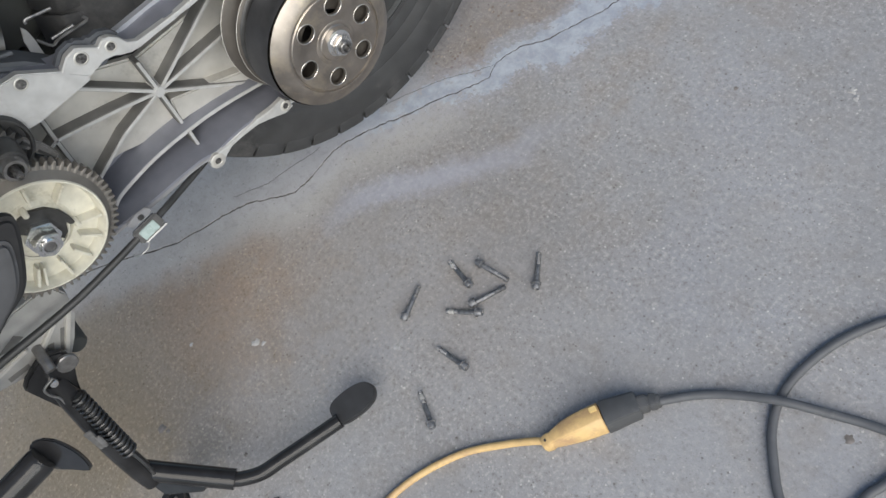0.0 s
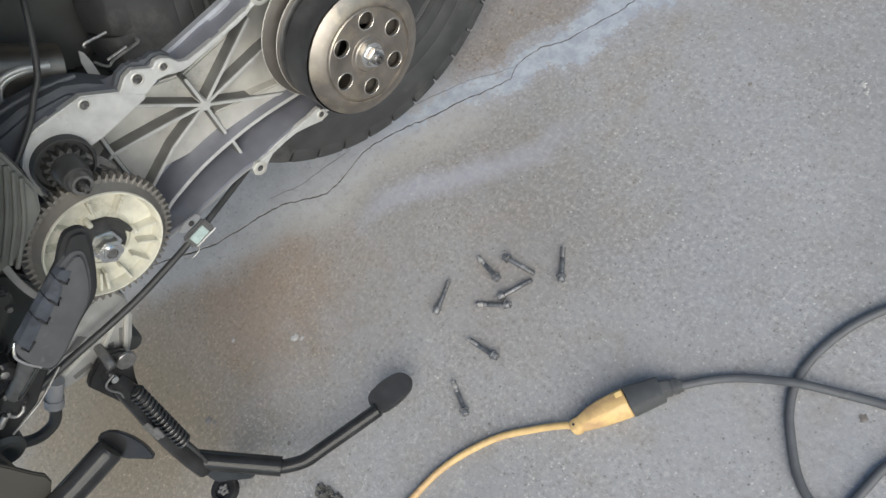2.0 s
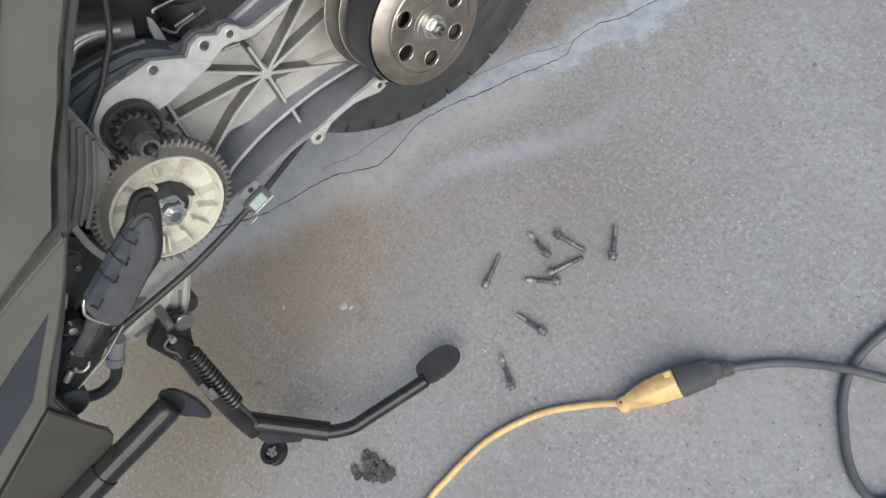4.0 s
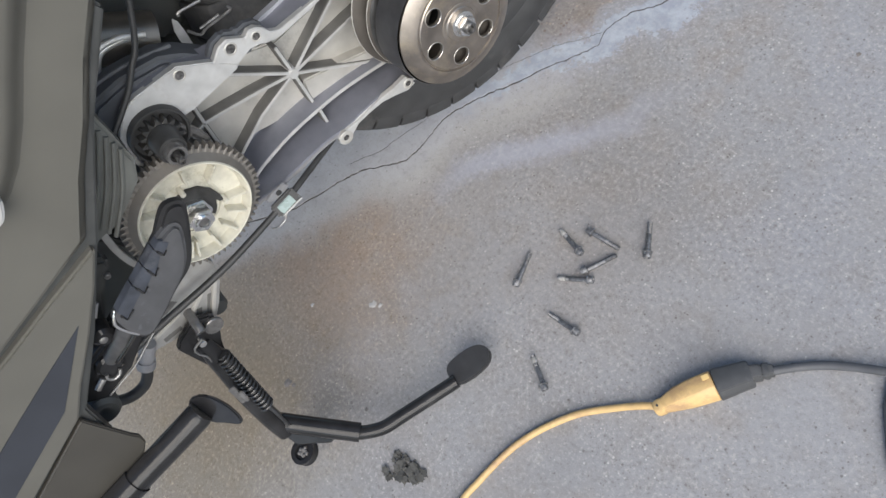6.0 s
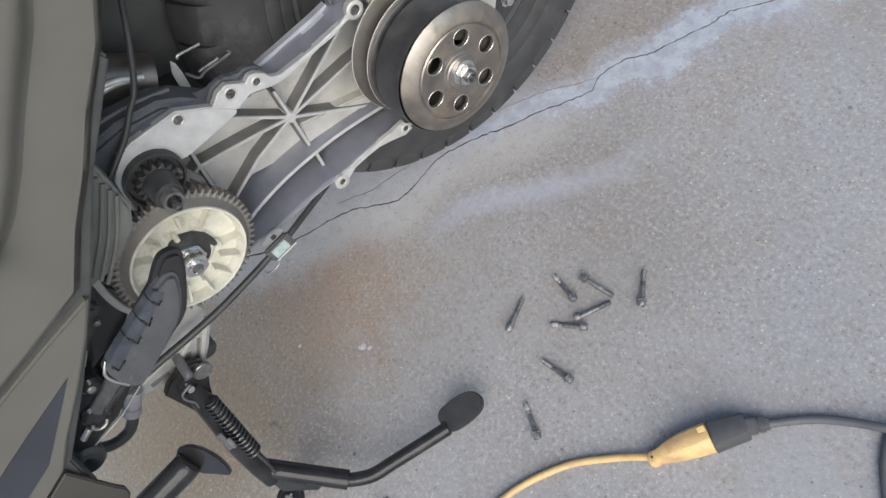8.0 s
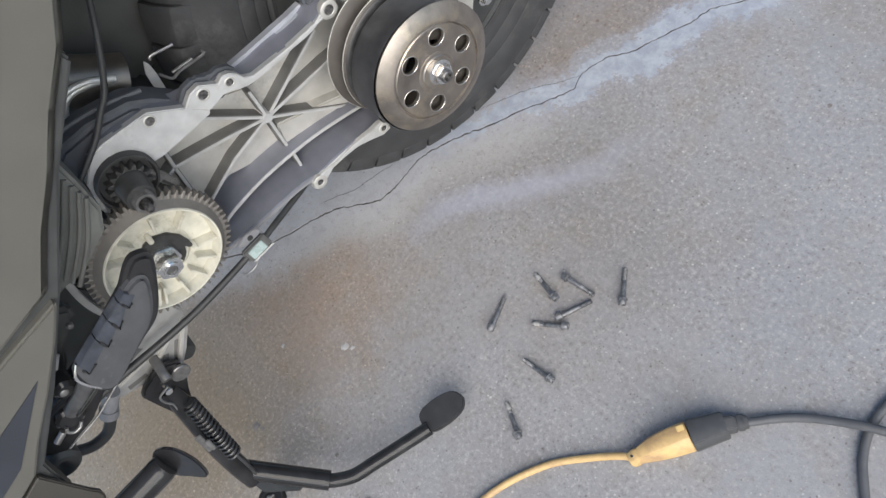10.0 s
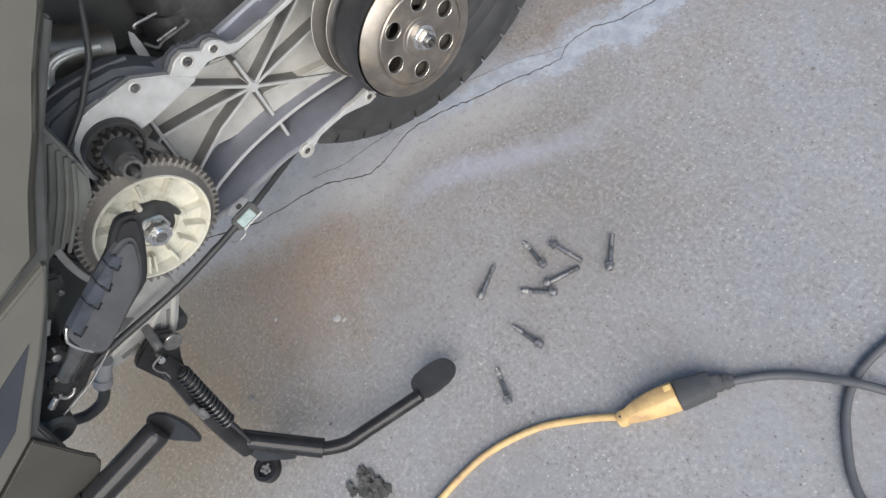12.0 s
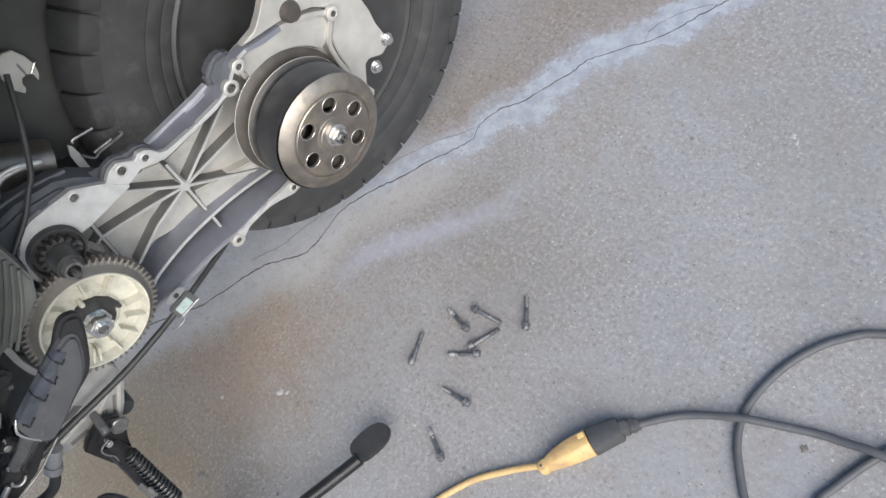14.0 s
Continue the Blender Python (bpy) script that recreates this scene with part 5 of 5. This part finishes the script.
for k, ((x, y), (u, v)) in enumerate(BOLTS):
    m = pose(x, y, 0.0012, 0, 2.0, math.degrees(math.atan2(v - y, u - x)))
    if k == 0:
        bolt.matrix_basis = m
        continue
    twin = copy_thing(bolt, m)
    if k in (1, 5, 7):
        tip = new("sealant_tip", mesh_of(lathe([(0.0310, 0.0029), (0.0316, 0.0031), (0.0372, 0.0031), (0.0388, 0.0023), (0.0390, 0.0)], (0, 0.0032), 14), "sealant_tip", SEALANT))
        tip.parent = twin
        tagged(tip, "pale dried sealant on the thread")

# yellow cord with its socket
yellow = thing("extension_cord", "dirty yellow extension cord lying on the concrete", "extension cord", (0.27, -0.15, 0))
part("cable", tube([(0.215, -0.520, 0.0045), (0.192, -0.430, 0.0045), (0.183, -0.375, 0.0045), (0.1830, -0.347, 0.0045), (0.1840, -0.315, 0.0045), (0.188, -0.284, 0.0045), (0.199, -0.249, 0.0045), (0.218, -0.211, 0.0045), (0.246, -0.177, 0.0055), (0.268, -0.155, 0.0085), (0.279, -0.147, 0.0095)], 0.0040, 14), YELLOW, yellow)


def moulded(a, c, rows):
    """A moulded body from a to c; each row holds the place along it, the widths to both sides, the height and the width of its flat top."""
    a, c = Vector(a), Vector(c)
    d = (c - a).normalized()
    s = d.cross(Vector((0, 0, 1))).normalized()
    secs = []
    for t, near, far, tall, flat in rows:
        p = a.lerp(c, t)
        ring = ((-far, 0.3), (-far * 0.8, 0.02), (near * 0.8, 0.02), (near, 0.22), (near * 0.98, 0.5), (near * flat, 0.97), (near * flat * 0.5, 1.0), (-far * 0.6, 1.0), (-far * 0.85, 0.9), (-far, 0.62))
        secs.append([p + s * u + Vector((0, 0, tall * v)) for u, v in ring])
    return bevelled(loft(secs), 0.0009, 2, 25)


part("socket", moulded((0.2812, -0.1440, 0.0), (0.3085, -0.0908, 0.0), [(0.0, 0.0070, 0.0075, 0.0165, 0.6), (0.10, 0.0085, 0.0095, 0.0180, 0.55), (0.30, 0.0110, 0.0135, 0.0215, 0.45), (0.55, 0.0135, 0.0150, 0.0238, 0.40), (0.80, 0.0148, 0.0156, 0.0246, 0.38), (1.0, 0.0154, 0.0158, 0.0250, 0.38)]), YELLOW, yellow, "dirty yellow moulded socket")
part("collar", moulded((0.2775, -0.1515, 0.0), (0.2830, -0.1405, 0.0), [(0.0, 0.0060, 0.0055, 0.0145, 0.6), (0.35, 0.0088, 0.0082, 0.0175, 0.6), (0.75, 0.0090, 0.0085, 0.0182, 0.6), (1.0, 0.0075, 0.0080, 0.0170, 0.6)]), YELLOW, yellow)
part("collar_pin", lathe([(0.0165, 0.0016), (0.0184, 0.0014), (0.0184, 0.0)], (0.2795, -0.1465), 12, "z"), GRIME_AND_SHADE, yellow)
part("socket_tab", bar((0.2972, -0.0955, 0.0252), (0.3008, -0.0885, 0.0255), 0.0058, 0.0016, (0, 0, 1), 0.0005), YELLOW_CLEAN, yellow, "clean bright yellow latch tab")

# black cord with its plug
black = thing("power_cord", "dark grey rubber power cord looped on the concrete", "power cord", (0.40, 0.02, 0))
part("plug", moulded((0.3090, -0.0898, 0.0), (0.3275, -0.0578, 0.0), [(0.0, 0.0168, 0.0168, 0.0262, 0.7), (0.06, 0.0166, 0.0164, 0.0262, 0.7), (0.5, 0.0150, 0.0150, 0.0252, 0.7), (0.92, 0.0138, 0.0142, 0.0238, 0.7), (1.0, 0.0128, 0.0134, 0.0225, 0.7)]), PLUG, black, "black moulded plug pushed into the yellow socket")
relief = [((0.3268, -0.0590), (0.3330, -0.0505), 0.0090, 0.0085, 0.0185), ((0.3322, -0.0515), (0.3345, -0.0485), 0.0068, 0.0066, 0.0165), ((0.3338, -0.0492), (0.3382, -0.0440), 0.0084, 0.0080, 0.0165), ((0.3375, -0.0450), (0.3410, -0.0410), 0.0064, 0.0062, 0.0145)]
part("strain_relief", joined(*[moulded((*a, 0.002), (*c, 0.001), [(0.0, near, far, tall, 0.7), (0.5, near, far, tall, 0.7), (1.0, near, far, tall * 0.96, 0.7)]) for a, c, near, far, tall in relief]), PLUG, black, "stepped rubber strain relief")
part("cable", tube([(0.3320, -0.0530, 0.0098), (0.3400, -0.0430, 0.0085), (0.3635, -0.0150, 0.0055), (0.389, 0.0055, 0.0070), (0.4265, 0.0262, 0.0138), (0.469, 0.0460, 0.0070), (0.497, 0.0575, 0.0047), (0.522, 0.0640, 0.008), (0.551, 0.0700, 0.0138), (0.60, 0.072, 0.009), (0.68, 0.060, 0.0047),
                    (0.76, 0.10, 0.0047), (0.78, 0.19, 0.0047), (0.70, 0.25, 0.0047), (0.60, 0.235, 0.0047), (0.495, 0.186, 0.0047), (0.466, 0.163, 0.0047), (0.446, 0.1355, 0.0047), (0.431, 0.0995, 0.0047), (0.4237, 0.0585, 0.0047), (0.4260, 0.0275, 0.0047),
                    (0.4370, 0.001, 0.0047), (0.4520, -0.019, 0.0047), (0.4725, -0.0420, 0.0047), (0.494, -0.057, 0.0047), (0.514, -0.060, 0.0047), (0.5255, -0.045, 0.0047), (0.5275, -0.027, 0.0047), (0.5295, 0.003, 0.0047), (0.5335, 0.017, 0.0047), (0.5435, 0.050, 0.0047), (0.5545, 0.078, 0.0047), (0.575, 0.13, 0.0047), (0.62, 0.33, 0.0047), (0.70, 0.60, 0.0047)], 0.0045, 14), CORD, black)

# hairline cracks beside the main one
for seed, line in ((20, [(-0.303, -0.179), (-0.287, -0.154), (-0.272, -0.134), (-0.261, -0.096), (-0.248, -0.062), (-0.244, -0.045)]), (21, [(-0.232, 0.006), (-0.212, 0.048), (-0.195, 0.077), (-0.172, 0.112), (-0.157, 0.135), (-0.130, 0.160), (-0.109, 0.186)]), (22, [(0.034, 0.409), (0.030, 0.428), (0.036, 0.446), (0.050, 0.468), (0.074, 0.490), (0.098, 0.506)])):
    way = ragged_line(line, 6, 0.0009, seed)
    hair = bmesh.new()
    sides = [[hair.verts.new(p + ACROSS * d * (0.00030 if 0 < k < len(way) - 1 else 0.00005) + Vector((0, 0, h))) for d, h in ((-1, 0.0003), (0, 0.0006), (1, 0.0003))] for k, p in enumerate(way)]
    for a, c in zip(sides, sides[1:]):
        hair.faces.new((a[0], a[1], c[1], c[0])), hair.faces.new((a[1], a[2], c[2], c[1]))
    tagged(new("hairline_crack", mesh_of(hair, "hairline_crack", DEBRIS)), "dark hairline crack in the concrete", "crack", kind="structure")

# crumbs and grease spots
rng = random.Random(5)


def flake(x, y, size, height):
    bm = bmesh.new()
    n = 14
    out = []
    for k in range(n):
        r = size * rng.uniform(0.55, 1.15)
        out.append((x + r * math.cos(2 * math.pi * k / n), y + r * math.sin(2 * math.pi * k / n)))
    low = [bm.verts.new((*p, 0.0)) for p in out]
    top = [bm.verts.new((x + (p[0] - x) * 0.75, y + (p[1] - y) * 0.75, height * rng.uniform(0.6, 1.0))) for p in out]
    mid = bm.verts.new((x, y, height))
    for k in range(n):
        j = (k + 1) % n
        bm.faces.new((low[k], low[j], top[j], top[k])), bm.faces.new((top[k], top[j], mid))
    return bm


for x, y, size in ((-0.098, -0.297, 0.0060), (-0.088, -0.290, 0.0035), (0.287, 0.359, 0.0055), (0.296, 0.352, 0.0040), (-0.177, -0.360, 0.0030)):
    tagged(new("mortar_crumb", mesh_of(flake(x, y, size, 0.0009), "mortar_crumb", PALE)), "small pale crumb of mortar on the concrete", "crumb", "mortar crumbs")
for x, y, size in ((-0.118, -0.4570, 0.0068), (-0.108, -0.452, 0.0035), (0.004, -0.3955, 0.0035), (0.181, 0.304, 0.0032), (0.492, 0.037, 0.0050), (-0.020, -0.405, 0.0025)):
    tagged(new("grease_spot", mesh_of(flake(x, y, size, 0.0005), "grease_spot", SPOT)), "small faded grease spot on the concrete", "stain", "grease spots")

for x, y, size in ((0.215, -0.280, 0.0085), (0.066, -0.178, 0.0060), (0.134, -0.281, 0.0080)):
    tagged(new("mortar_smear", mesh_of(flake(x, y, size, 0.0004), "mortar_smear", SMEAR)), "thin pale smear of mortar dried on the concrete", "smear", "mortar smears")

# scrap of dark debris
rng = random.Random(11)


clump = thing("debris_clump", "crumbly dark clump of dry leaf scraps on the concrete", "debris", (0.102, -0.412, 0))
LOBES = [(0.092, -0.403, 0.011), (0.103, -0.409, 0.011), (0.112, -0.402, 0.010), (0.089, -0.426, 0.007), (0.123, -0.394, 0.006)]
for k in range(54):
    u, v, spread = LOBES[k % 3] if k % 7 else LOBES[3 + k // 7 % 2]
    a, r = rng.uniform(0, 6.28), spread * rng.uniform(0, 1) ** 0.6
    size, sides, turn = rng.uniform(0.0035, 0.0085), rng.choice((5, 6, 7)), rng.uniform(0, 6.28)
    tilt, lean = rng.uniform(-0.25, 0.25), rng.uniform(0, 6.28)
    ring = []
    for i in range(sides * 2):
        w = size * (rng.uniform(0.8, 1.1) if i % 2 else rng.uniform(0.45, 0.75))
        ring.append(Vector((w * math.cos(turn + math.pi * i / sides), 0.75 * w * math.sin(turn + math.pi * i / sides), 0)))
    lift = rng.uniform(0.0016, 0.0050)
    place = Vector((u + r * math.cos(a), v + r * math.sin(a), lift))
    low = [place + p + Vector((0, 0, max(-lift, tilt * (p.x * math.cos(lean) + p.y * math.sin(lean)) - 0.0012))) for p in ring]
    part("leaf_scrap", loft([low, [p + Vector((0, 0, rng.uniform(0.0008, 0.0018))) for p in low]]), DEBRIS, clump, "", 20)
